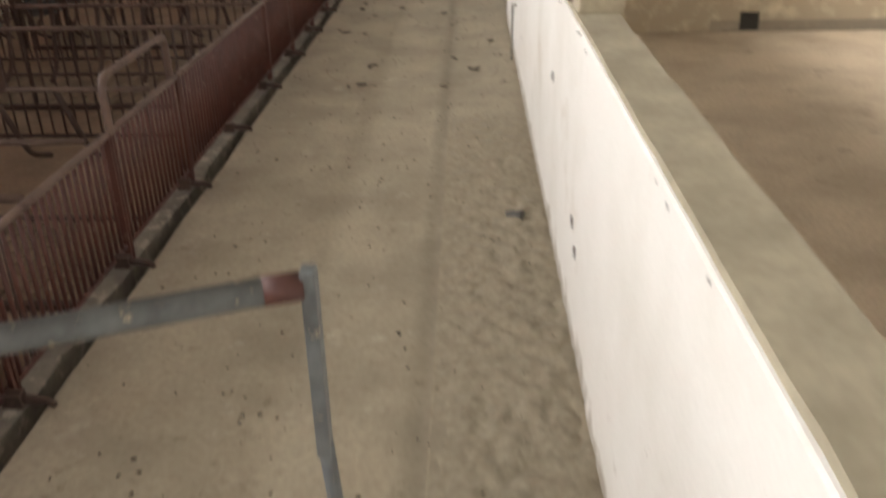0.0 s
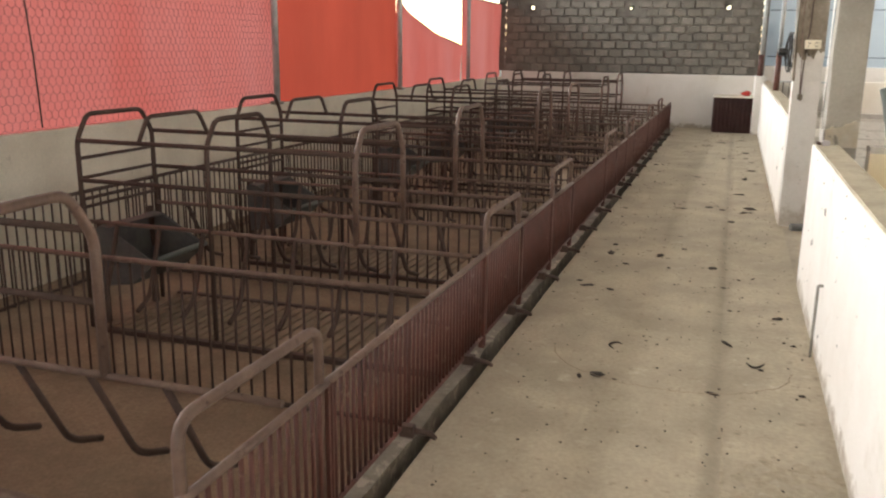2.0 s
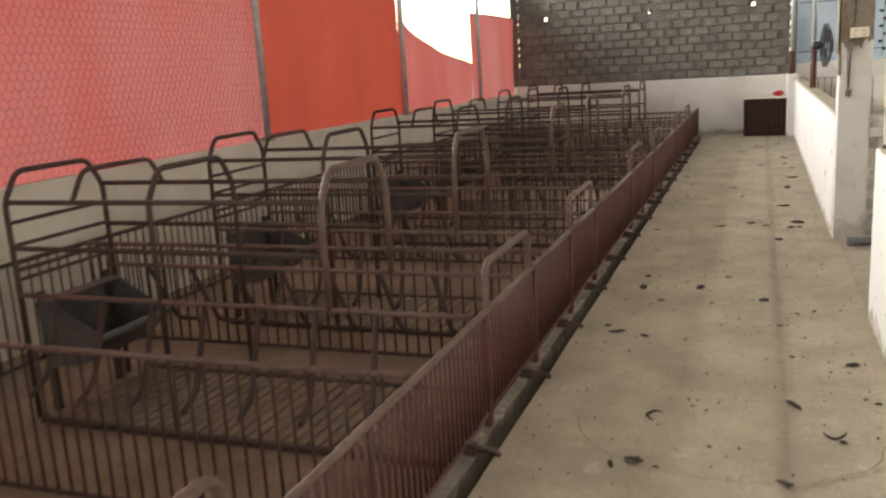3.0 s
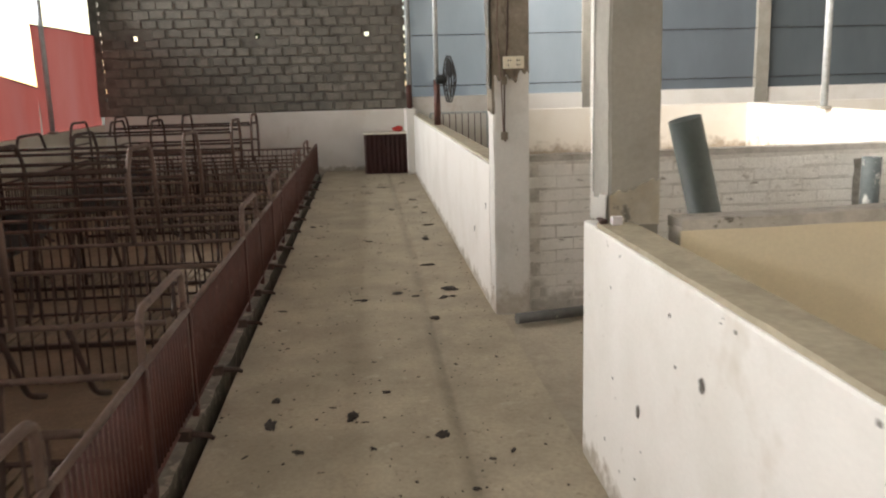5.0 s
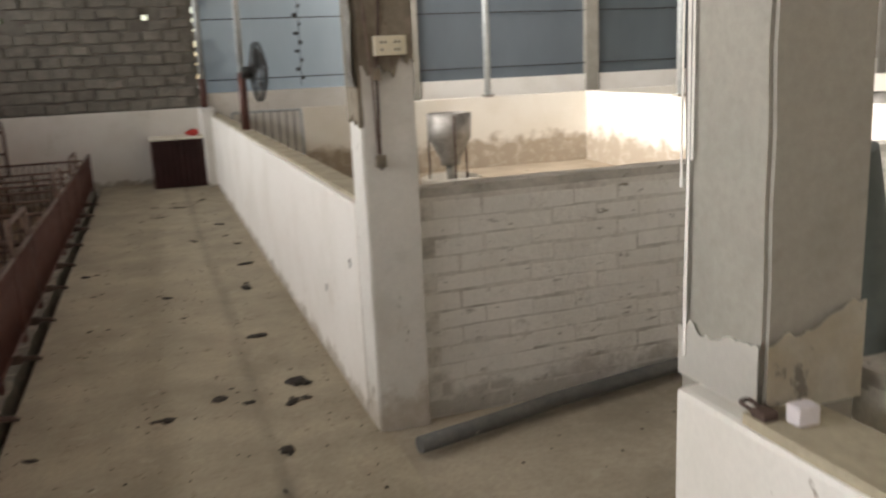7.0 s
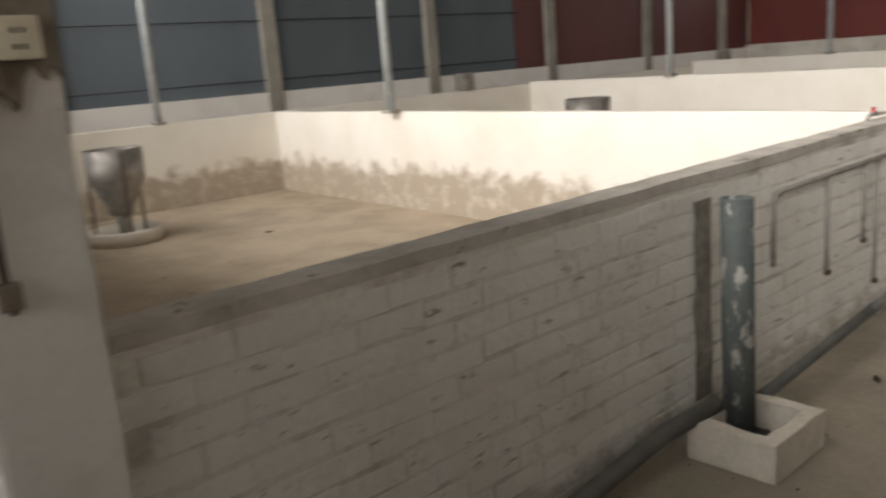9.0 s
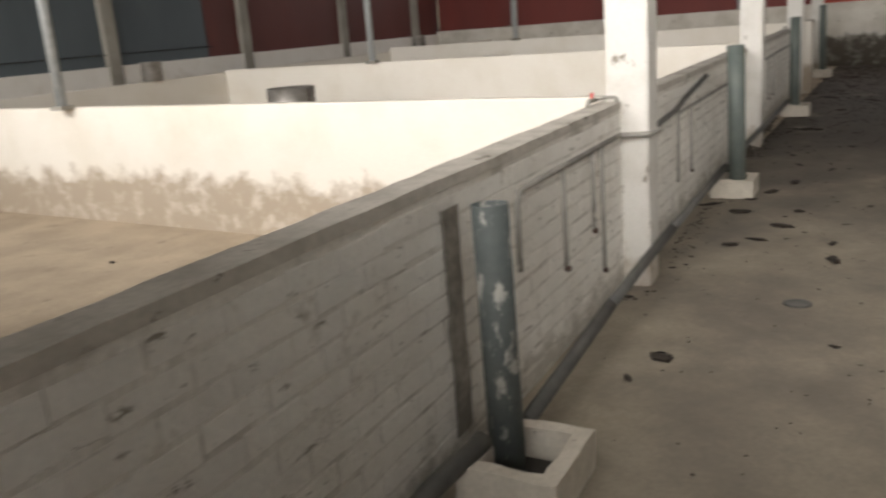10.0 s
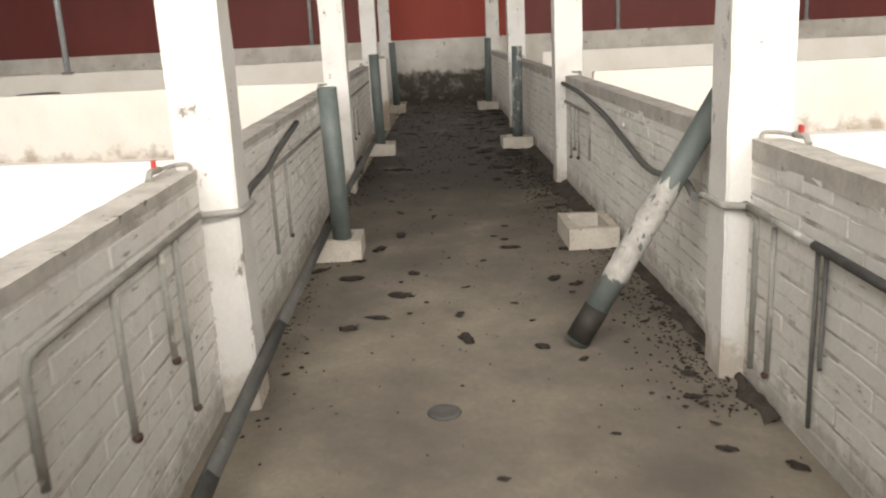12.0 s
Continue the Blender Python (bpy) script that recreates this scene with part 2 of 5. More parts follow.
M_GALV = material("galvanised_steel", (0.52, 0.55, 0.55), (0.40, 0.43, 0.43), rough=0.5, metal=0.35, scale=12, grain=60, grain_amt=0.2, bump=0.15, bump_dist=0.002,
                  spots=(0.4, 0.36, 0.28), spot_scale=9, spot_lo=0.66, spot_hi=0.73)
M_PVC = material("dusty_grey_green_pvc", (0.10, 0.122, 0.11), (0.14, 0.158, 0.142), rough=0.55, scale=5, grain=50, grain_amt=0.15, bump=0.1, bump_dist=0.002)
M_PVCWORN = material("pvc_with_old_whitewash", (0.085, 0.10, 0.097), (0.12, 0.135, 0.127), rough=0.7, scale=5, grain=50, grain_amt=0.15, bump=0.25, bump_dist=0.003,
                     spots=(0.42, 0.41, 0.37), spot_scale=13, spot_lo=0.55, spot_hi=0.63, spot_stretch=(1, 1, 0.5))
M_CONDUIT = material("dirt_caked_grey_pipe", (0.38, 0.365, 0.325), (0.25, 0.24, 0.21), rough=0.75, scale=7, grain=50, grain_amt=0.3, bump=0.3, bump_dist=0.003,
                     spots=(0.55, 0.52, 0.46), spot_scale=12, spot_lo=0.6, spot_hi=0.68)
M_TRAP = material("whitewashed_concrete_box", (0.62, 0.57, 0.48), (0.5, 0.46, 0.38), rough=0.9, scale=6, grain=50, grain_amt=0.25, bump=0.5, bump_dist=0.006,
                  spots=(0.16, 0.13, 0.1), spot_scale=13, spot_lo=0.66, spot_hi=0.7)
M_BLACK = material("black_plastic", (0.018, 0.02, 0.02), (0.03, 0.03, 0.028), rough=0.4, scale=8, grain=40, bump=0.08, bump_dist=0.002)
M_STEEL = material("dull_stainless", (0.34, 0.32, 0.29), (0.20, 0.185, 0.165), rough=0.5, metal=0.6, scale=6, grain=50, grain_amt=0.2, bump=0.1, bump_dist=0.002)
M_ROOF = material("grey_roof_sheet", (0.42, 0.42, 0.40), (0.33, 0.325, 0.305), rough=0.7, scale=3, grain=30, bump=0.2)
M_MAROON = material("maroon_roofing_sheet", (0.15, 0.07, 0.062), (0.11, 0.055, 0.05), rough=0.55, scale=4, grain=50, grain_amt=0.3, bump=0.15, bump_dist=0.002,
                    spots=(0.13, 0.09, 0.075), spot_scale=9, spot_lo=0.6, spot_hi=0.72)
M_LITTER = material("dry_dung_and_leaves", (0.032, 0.025, 0.019), (0.05, 0.038, 0.027), rough=0.95, scale=20, grain=120, grain_amt=0.4, bump=0.6)
M_STRAW = material("pale_dry_leaf", (0.13, 0.095, 0.055), (0.09, 0.065, 0.04), rough=0.9, scale=20, grain=120, grain_amt=0.3, bump=0.4)
M_STONE = material("grey_stone", (0.16, 0.15, 0.135), (0.11, 0.1, 0.09), rough=0.9, scale=15, grain=60, bump=0.5)
M_LEAF = material("foliage", (0.07, 0.115, 0.028), (0.11, 0.16, 0.04), rough=0.6, scale=3, grain=30, bump=0.1, random_tint=0.4)
M_BARK = material("bark", (0.12, 0.095, 0.07), rough=0.95, scale=8, grain=40, bump=0.6)
M_EARTH = material("outside_earth", (0.22, 0.18, 0.12), (0.12, 0.14, 0.06), rough=0.95, scale=0.5, grain=10, bump=0.4)


def plain(name, base, rough=0.5, metal=0.0):
    return material(name, base, tuple(c * 0.8 for c in base), rough=rough, metal=metal, scale=10, grain=60, grain_amt=0.12, bump=0.05, bump_dist=0.001)


M_HOOK = material("flaking_grey_painted_steel", (0.16, 0.17, 0.165), (0.09, 0.092, 0.09), rough=0.6, scale=14, grain=70, grain_amt=0.3, bump=0.5, bump_dist=0.002,
                  spots=(0.42, 0.36, 0.25), spot_scale=28, spot_lo=0.62, spot_hi=0.68)
M_DUCT = material("dark_grey_dirty_plastic", (0.085, 0.085, 0.078), (0.13, 0.125, 0.11), rough=0.65, scale=6, grain=50, grain_amt=0.25, bump=0.2, bump_dist=0.003,
                  spots=(0.3, 0.28, 0.24), spot_scale=12, spot_lo=0.66, spot_hi=0.72)
M_CRUST = material("dirty_plaster_crust", (0.50, 0.48, 0.43), (0.36, 0.34, 0.30), rough=0.95, scale=9, grain=40, grain_amt=0.35, bump=0.8, bump_dist=0.01,
                   spots=(0.12, 0.11, 0.09), spot_scale=17, spot_lo=0.6, spot_hi=0.65)
M_TOP = material("whitewashed_cement_top", (0.53, 0.50, 0.44), (0.37, 0.345, 0.295), rough=0.9, scale=5, grain=45, grain_amt=0.3, bump=0.45,
                 spots=(0.12, 0.105, 0.08), spot_scale=12, spot_lo=0.62, spot_hi=0.68)
M_DARKSTRIP = material("dark_wall_strip", (0.17, 0.153, 0.126), (0.34, 0.315, 0.27), rough=0.95, scale=9, grain=50, grain_amt=0.3, bump=0.6)
M_TROUGH = material("dusty_dark_plastic", (0.085, 0.085, 0.083), (0.13, 0.122, 0.11), rough=0.5, scale=6, grain=40, bump=0.1, bump_dist=0.002)
M_NET = material("faded_red_wire", (0.20, 0.062, 0.055), (0.14, 0.05, 0.045), rough=0.6, scale=9, grain=60, bump=0.1, bump_dist=0.001)
M_HEAD = material("brown_stained_concrete", (0.30, 0.26, 0.20), (0.17, 0.14, 0.10), rough=0.9, scale=4, grain=45, grain_amt=0.35, bump=0.6, bump_dist=0.008,
                  spots=(0.10, 0.075, 0.05), spot_scale=7, spot_lo=0.58, spot_hi=0.68, spot_stretch=(1, 1, 0.4))
M_MUD = material("dried_mud", (0.060, 0.048, 0.036), (0.11, 0.092, 0.07), rough=0.95, scale=8, grain=60, grain_amt=0.4, bump=0.9, bump_dist=0.012)
dirty_foot(M_WHITE, 0.0, 0.13, (0.33, 0.28, 0.205), 0.8, 0.5, 9)
M_IVORY = plain("ivory_plastic", (0.72, 0.66, 0.5))
M_BLUE = plain("blue_print", (0.05, 0.16, 0.5))
M_ORANGE = plain("orange_print", (0.8, 0.25, 0.04))
M_PALE = plain("pale_print", (0.62, 0.58, 0.58))
M_TAPRED = plain("red_enamel", (0.5, 0.035, 0.025))
M_CABLE = plain("black_cable", (0.02, 0.018, 0.016))
M_BRASS = plain("tarnished_brass", (0.3, 0.22, 0.1), 0.45, 0.8)


def cloth(name, base, other, translucent, rough=0.6, scale=1.2, stretch=(1, 1, 0.35)):
    """Woven plastic sheet that lets daylight through."""
    m = bpy.data.materials.new(name)
    m.use_nodes = True
    nt = m.node_tree
    b = nt.nodes["Principled BSDF"]
    b.inputs["Roughness"].default_value = rough
    col = ramp_mix(nt, noise_fac(nt, scale, 0.35, 0.7, stretch=stretch), base, other)
    col = ramp_mix(nt, math_node(nt, "MULTIPLY", noise_fac(nt, 90, 0.3, 0.7, detail=2), 0.12), col, tuple(c * 0.5 for c in base))
    nt.links.new(col, b.inputs["Base Color"])
    t = nt.nodes.new("ShaderNodeBsdfTranslucent")
    nt.links.new(col, t.inputs[0])
    mix = nt.nodes.new("ShaderNodeMixShader")
    mix.inputs[0].default_value = translucent
    nt.links.new(b.outputs[0], mix.inputs[1])
    nt.links.new(t.outputs[0], mix.inputs[2])
    nt.links.new(mix.outputs[0], nt.nodes["Material Output"].inputs[0])
    return m


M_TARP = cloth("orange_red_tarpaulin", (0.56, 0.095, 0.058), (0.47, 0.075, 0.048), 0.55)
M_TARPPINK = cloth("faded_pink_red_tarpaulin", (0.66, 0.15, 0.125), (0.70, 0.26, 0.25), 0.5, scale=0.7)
# Darkened copies of the red sheet; the north one's colour holds the sun down.
M_TARPSHADE = cloth("shaded_red_tarpaulin", (0.12, 0.036, 0.030), (0.09, 0.03, 0.026), 0.15)
M_TARPDARK = cloth("darkened_red_tarpaulin", (0.22, 0.045, 0.035), (0.17, 0.038, 0.03), 0.3)
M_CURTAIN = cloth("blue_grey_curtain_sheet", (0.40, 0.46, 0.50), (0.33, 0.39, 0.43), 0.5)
# Dimmer copies of the curtain: eastern shade put into colour and translucency.
M_CURTAINDIM = cloth("dim_curtain_sheet", (0.14, 0.165, 0.185), (0.11, 0.13, 0.145), 0.2)
M_CURTAINSHADE = cloth("shaded_curtain_sheet", (0.10, 0.12, 0.13), (0.075, 0.09, 0.10), 0.15)


# ---------------------------------------------------------------- mesh helpers
def cuboid(bm, x0, x1, y0, y1, z0, z1, bevel=0.0):
    r = bmesh.ops.create_cube(bm, size=1, matrix=Matrix.Translation(((x0 + x1) / 2, (y0 + y1) / 2, (z0 + z1) / 2)) @ Matrix.Diagonal((x1 - x0, y1 - y0, z1 - z0, 1)))
    if bevel:
        bmesh.ops.bevel(bm, geom=list({e for v in r["verts"] for e in v.link_edges}), offset=bevel, segments=2, affect="EDGES", profile=0.6)
    return bm


def tube(bm, pts, r, seg=8, closed=False):
    """A round bar along pts (mitred)."""
    pts = [Vector(p) for p in pts]
    rings = []
    n = len(pts)
    up = None
    for i, p in enumerate(pts):
        a = (p - pts[i - 1]).normalized() if i > 0 else (pts[1] - p).normalized()
        b = (pts[i + 1] - p).normalized() if i < n - 1 else a
        d = (a + b).normalized() if (a + b).length > 1e-6 else a
        if up is None:
            up = Vector((0, 0, 1)) if abs(d.z) < 0.9 else Vector((1, 0, 0))
        s = d.cross(up).normalized()
        u = s.cross(d).normalized()
        up = u
        rr = r[i] if isinstance(r, (list, tuple)) else r
        rings.append([bm.verts.new(p + rr * (math.cos(2 * math.pi * j / seg) * s + math.sin(2 * math.pi * j / seg) * u)) for j in range(seg)])
    for q0, q1 in zip(rings, rings[1:]):
        for j in range(seg):
            f = bm.faces.new((q0[j], q0[(j + 1) % seg], q1[(j + 1) % seg], q1[j]))
            f.smooth = True
    bm.faces.new(rings[0][::-1])
    bm.faces.new(rings[-1])
    return bm


def bend(pts, rad=0.05, n=4):
    """Rounds the corners of a polyline."""
    pts = [Vector(p) for p in pts]
    out = [pts[0]]
    for a, p, b in zip(pts, pts[1:], pts[2:]):
        r = min(rad, (a - p).length * 0.45, (b - p).length * 0.45)
        s, e = p + (a - p).normalized() * r, p + (b - p).normalized() * r
        for i in range(n + 1):
            t = i / n
            out.append(s * (1 - t) ** 2 + p * 2 * t * (1 - t) + e * t * t)
    out.append(pts[-1])
    return out


def hollow(bm, p0, p1, ro, ri, seg=20):
    """An open pipe from p0 to p1."""
    p0, p1 = Vector(p0), Vector(p1)
    d = (p1 - p0).normalized()
    s = d.cross(Vector((1, 0, 0)) if abs(d.x) < 0.9 else Vector((0, 1, 0))).normalized()
    u = s.cross(d)
    rings = []
    for p, r in ((p0, ri), (p0, ro), (p1, ro), (p1, ri)):
        rings.append([bm.verts.new(p + r * (math.cos(2 * math.pi * j / seg) * s + math.sin(2 * math.pi * j / seg) * u)) for j in range(seg)])
    for a in range(4):
        q0, q1 = rings[a], rings[(a + 1) % 4]
        for j in range(seg):
            bm.faces.new((q0[j], q1[j], q1[(j + 1) % seg], q0[(j + 1) % seg])).smooth = a in (1, 3)
    bmesh.ops.recalc_face_normals(bm, faces=bm.faces[:])
    return bm


def lathe(bm, profile, seg=20, at=(0, 0, 0)):
    rings = []
    for r, z in profile:
        rings.append([bm.verts.new((at[0] + r * math.cos(2 * math.pi * j / seg), at[1] + r * math.sin(2 * math.pi * j / seg), at[2] + z)) for j in range(seg)])
    for q0, q1 in zip(rings, rings[1:]):
        for j in range(seg):
            bm.faces.new((q0[j], q0[(j + 1) % seg], q1[(j + 1) % seg], q1[j])).smooth = True
    if profile[0][0] > 1e-4:
        bm.faces.new(rings[0][::-1])
    if profile[-1][0] > 1e-4:
        bm.faces.new(rings[-1])
    return bm


def mesh_from(bm, name, mat):
    me = bpy.data.meshes.new(name)
    bm.to_mesh(me)
    bm.free()
    me.materials.append(mat)
    return me


def part(name, bm, mat, parent=None, label=""):
    ob = new(name, mesh_from(bm, name, mat) if isinstance(bm, bmesh.types.BMesh) else bm)
    if parent is not None:
        ob.parent = parent
    return tagged(ob, label) if label else ob


def thing(name, label, category, at=(0, 0, 0), group="", kind=""):
    ob = new(name)
    ob.location = at
    ob.empty_display_size = 0.1
    return tagged(ob, label, category, group, kind)


def solid(name, boxes, mat, label, category, kind="structure", bevel=0.0):
    bm = bmesh.new()
    for b in boxes:
        cuboid(bm, *b, bevel)
    return tagged(part(name, bm, mat), label, category, kind=kind)


def lumpy(bm, amount, scale, fixed=lambda v: False):
    for v in bm.verts:
        if not fixed(v):
            v.co += Vector(noise.noise_vector(v.co * scale)) * amount
    return bm


def grid_box(bm, x0, x1, y0, y1, z0, z1, step):
    """A box with faces cut into cells of about step, to carry an uneven surface."""
    cuboid(bm, x0, x1, y0, y1, z0, z1)
    for axis, a, b in ((0, x0, x1), (1, y0, y1), (2, z0, z1)):
        n = int((b - a) / step)
        for i in range(1, n):
            co, no = Vector((0, 0, 0)), Vector((0, 0, 0))
            co[axis], no[axis] = a + (b - a) * i / n, 1
            bmesh.ops.bisect_plane(bm, geom=bm.verts[:] + bm.edges[:] + bm.faces[:], plane_co=co, plane_no=no)
    return bm

# ---------------------------------------------------------------- plan, metres
WALL_W = -4.50                 # inner face of the west wall
FENCE = -0.975                 # pen fence along the corridor
EDGE = -0.86                   # edge of the corridor slab
WX0, WX1 = 0.68, 0.85          # wall between the corridor and the big pens
WH = 0.97                      # height of the pen walls
WA = 1.02                      # height of the aisle walls
NY0, NY1 = 10.50, 10.62        # north wall of the cross aisle
SY0, SY1 = 8.16, 8.29          # south wall of the cross aisle
BACK_N, NORTH, SOUTH, EAST = 18.6, 20.1, -4.0, 20.8
PART_X = (5.58, 10.48, 15.38)  # partitions between the pens
PEN_Z = -0.19                  # floor of the farrowing pens
CRATES = (-0.75, 1.90, 3.68, 6.36, 8.11, 10.81, 12.55, 15.25, 17.00)
SKEW = Matrix.Translation((3.0, 9.4, 0)) @ Matrix.Rotation(math.atan(0.028), 4, "Z") @ Matrix.Translation((-3.0, -9.4, 0))  # the aisle is not quite square


def roof_z(x):
    """Underside of the roof: a lean-to over the corridor, then an assumed higher roof behind a clerestory."""
    if x < 1.0:
        return 3.20 + (x - WALL_W) * 0.06
    return 4.45 + (x - 1.0) * 0.05 if x < 9.5 else 4.875 - (x - 9.5) * 0.12


# ---------------------------------------------------------------- ground and floors
bm = bmesh.new()
bmesh.ops.create_grid(bm, x_segments=8, y_segments=8, size=400, matrix=Matrix.Translation((0, 0, -0.6)))
tagged(part("ground", bm, M_EARTH), "bare earth and grass around the barn", "ground", kind="structure")

# corridor slab: the joint beside the edge strip is a shallow worn groove
bm = bmesh.new()
xs = [EDGE, EDGE + 0.015, -0.6, -0.3, 0.0, 0.14] + [0.17 + 0.014 * i for i in range(12)] + [0.36, 0.45, 0.55, 0.72]
ys = [SOUTH + i * 0.3 for i in range(81)]
ys[-1] = NORTH - 0.05
cells = []
for y in ys:
    row = []
    for x in xs:
        wob = 0.012 * noise.noise(Vector((0, y * 0.8, 3.0)))
        z = -0.010 * math.exp(-((x - 0.243 - wob) / 0.03) ** 2) - (0.006 if x > 0.25 else 0) + 0.004 * noise.noise(Vector((x * 2, y * 2, 0)))
        if x == EDGE:
            z += -0.012 + 0.01 * noise.noise(Vector((5, y * 5, 0)))
        row.append(bm.verts.new((x, y, z)))
    cells.append(row)
for r0, r1 in zip(cells, cells[1:]):
    for i in range(len(xs) - 1):
        bm.faces.new((r0[i], r0[i + 1], r1[i + 1], r1[i])).smooth = True
low = [[bm.verts.new((x, row[0].co.y, -0.5)) for x in (EDGE, 0.72)] for row in cells]
for (r0, r1), (l0, l1) in zip(zip(cells, cells[1:]), zip(low, low[1:])):
    bm.faces.new((r0[0], r1[0], l1[0], l0[0]))
floor = tagged(part("floor", bm, M_CORRIDOR), "worn dusty concrete corridor floor with a dark joint", "floor", kind="structure")
# badly trowelled rough cement along the wall's foot
bm = bmesh.new()
nx, ny = 36, 640
cells = []
for j in range(ny + 1):
    row = []
    for i in range(nx + 1):
        x, y = 0.27 + (0.73 - 0.27) * i / nx, SOUTH + (5.7 - SOUTH) * j / ny
        q = Vector((x, y, 0))
        fade = min(1, (x - 0.27) / 0.12) * min(1, max(0.0, (5.7 - y) / 1.2))
        z = -0.008 + fade * (0.010 + 0.020 * noise.fractal(q * 15, 0.9, 2.0, 4) + 0.012 * max(0, noise.noise(q * 3)))
        row.append(bm.verts.new((x, y, z)))
    cells.append(row)
for r0, r1 in zip(cells, cells[1:]):
    for i in range(nx):
        bm.faces.new((r0[i], r0[i + 1], r1[i + 1], r1[i])).smooth = True
tagged(part("rough_cement_strip", bm, M_ROUGH), "rough lumpy cement spread along the wall's foot", "floor", kind="structure")
# curved crack across the slab
bm = bmesh.new()
pts = []
for i in range(41):
    a = math.pi * (0.04 + 0.92 * i / 40)
    q = Vector((i * 0.4, 7.0, 0))
    pts.append(Vector((-0.60 * math.cos(a) + 0.02 * noise.noise(q), 6.62 - 0.52 * math.sin(a) ** 0.8 + 0.02 * noise.noise(q * 2.3), 0.0035)))
for a, b in zip(pts, pts[1:]):
    d = (b - a).cross(Vector((0, 0, 1))).normalized() * (0.0022 + 0.002 * abs(noise.noise(a * 9)))
    bm.faces.new([bm.verts.new(p) for p in (a - d, b - d, b + d, a + d)])
tagged(part("floor_crack", bm, M_SLAT), "thin curved crack in the corridor floor", "crack", kind="structure")
solid("floor_aisle", [(0.70, EAST, 8.15, 11.15, -0.5, -0.008)], M_FLOOR, "stained concrete floor of the cross aisle, darker towards the east", "floor")
solid("floor_pens_north", [(WX0, EAST, 10.60, NORTH, -0.5, 0.0)], M_PENFLOOR, "dusty concrete floor of the fattening pens", "floor")
solid("floor_pens_south", [(0.72, EAST, SOUTH, 8.15, -0.5, -0.10)], M_PENFLOOR, "dusty concrete floor of the fattening pens", "floor")
solid("floor_farrowing", [(WALL_W, -1.035, SOUTH, NORTH - 0.1, -0.6, PEN_Z)], M_MAT, "dusty brown floor of the farrowing pens", "floor")
solid("drain_channel", [(-0.94, EDGE - 0.002, SOUTH, NORTH - 0.1, -0.6, -0.42)], M_DARK, "dark drain slot beside the corridor", "drain")
bm = bmesh.new()
grid_box(bm, -1.03, -0.945, SOUTH, NORTH - 0.1, -0.58, -0.028, 0.09)
lumpy(bm, 0.016, 8.0, lambda v: v.co.z < -0.5)
tagged(part("kerb", bm, M_KERB), "chipped concrete kerb under the pen fence", "kerb", kind="structure")

# ---------------------------------------------------------------- outer walls
solid("wall_west", [(WALL_W - 0.12, WALL_W, SOUTH, NORTH - 0.1, -0.6, 0.92)], M_LOW, "low dirty whitewashed wall under the tarpaulin", "wall")
# East of the corridor this unseen wall is raised to block sky light.
solid("wall_south", [(WALL_W, 1.0, SOUTH - 0.15, SOUTH, -0.6, 1.5), (1.0, EAST, SOUTH - 0.15, SOUTH, -0.6, 4.4)], M_LOW, "unseen south wall, low at the corridor, raised beyond to block light", "wall")
solid("wall_east", [(EAST, EAST + 0.15, SOUTH, NORTH + 0.15, -0.6, 1.30)], M_END, "low stained whitewashed end wall", "wall")
solid("wall_north", [(0.70, EAST, NORTH, NORTH + 0.15, -0.6, 1.24)], M_WHITE, "low white wall under the curtain sheets", "wall")
end_wall = solid("wall_end", [(WALL_W, 0.70, NORTH - 0.1, NORTH + 0.05, -0.6, 1.05)], M_WHITE, "whitewashed foot of the block end wall", "wall")

# roof: dark sheets, the higher part stepping up, out of view, behind an assumed clerestory
bm = bmesh.new()
# The west overhang, out of view, is lengthened to block direct sun.
for a, b in ((WALL_W - 1.05, 1.0 - 0.001), (1.0, 9.5), (9.5, EAST + 0.8)):
    v = [bm.verts.new((x, y, roof_z(x) + dz)) for dz in (0.10, 0.13) for x in (a, b) for y in (SOUTH - 0.8, NORTH + 0.8)]
    for f in ((0, 1, 3, 2), (4, 6, 7, 5), (0, 2, 6, 4), (1, 5, 7, 3), (0, 4, 5, 1), (2, 3, 7, 6)):
        bm.faces.new([v[i] for i in f])
tagged(part("ceiling", bm, M_ROOF), "grey sheet metal roof seen from below", "roof", kind="structure")
# Unseen sheet added behind the lamp to stop direct sun.
solid("sun_block_sheet", [(0.90, 0.93, SOUTH, NORTH + 0.1, 3.62, 4.62)], M_CURTAIN, "unseen pale sheet added to block sun at the clerestory", "wall")
bm = bmesh.new()
for x in (-4.9, -3.6, -2.3, -0.9, 0.6, 1.9, 2.95, 4.1, 5.3, 6.5, 7.7, 8.7, 10.0, 11.3, 12.4, 13.5, 14.8, 16.0, 17.2, 18.3, 19.6, 20.9):
    z = roof_z(x)
    cuboid(bm, x - 0.03, x + 0.03, SOUTH - 0.6, NORTH + 0.6, z, z + 0.09)
tagged(part("purlin", bm, M_RUST), "steel purlins under the roof sheets", "beam", kind="structure")
bm = bmesh.new()
for y in (-3.5, 1.8, 6.9, 12.0, 17.2):
    tube(bm, [(WALL_W, y, roof_z(WALL_W) - 0.05), (0.99, y, roof_z(0.99) - 0.05)], 0.05, 6)
    tube(bm, [(1.02, y, roof_z(1.02) - 0.05), (9.5, y, roof_z(9.5) - 0.05), (EAST, y, roof_z(EAST) - 0.05)], 0.05, 6)
tagged(part("rafter", bm, M_RUST), "steel rafters of the roof", "beam", kind="structure")

# ---------------------------------------------------------------- inner walls
solid("wall_corridor_south", [(0.715, 0.845, SOUTH, 8.30, -0.5, WH - 0.012)], M_WHITE, "whitewashed wall beside the corridor", "wall", bevel=0.012)
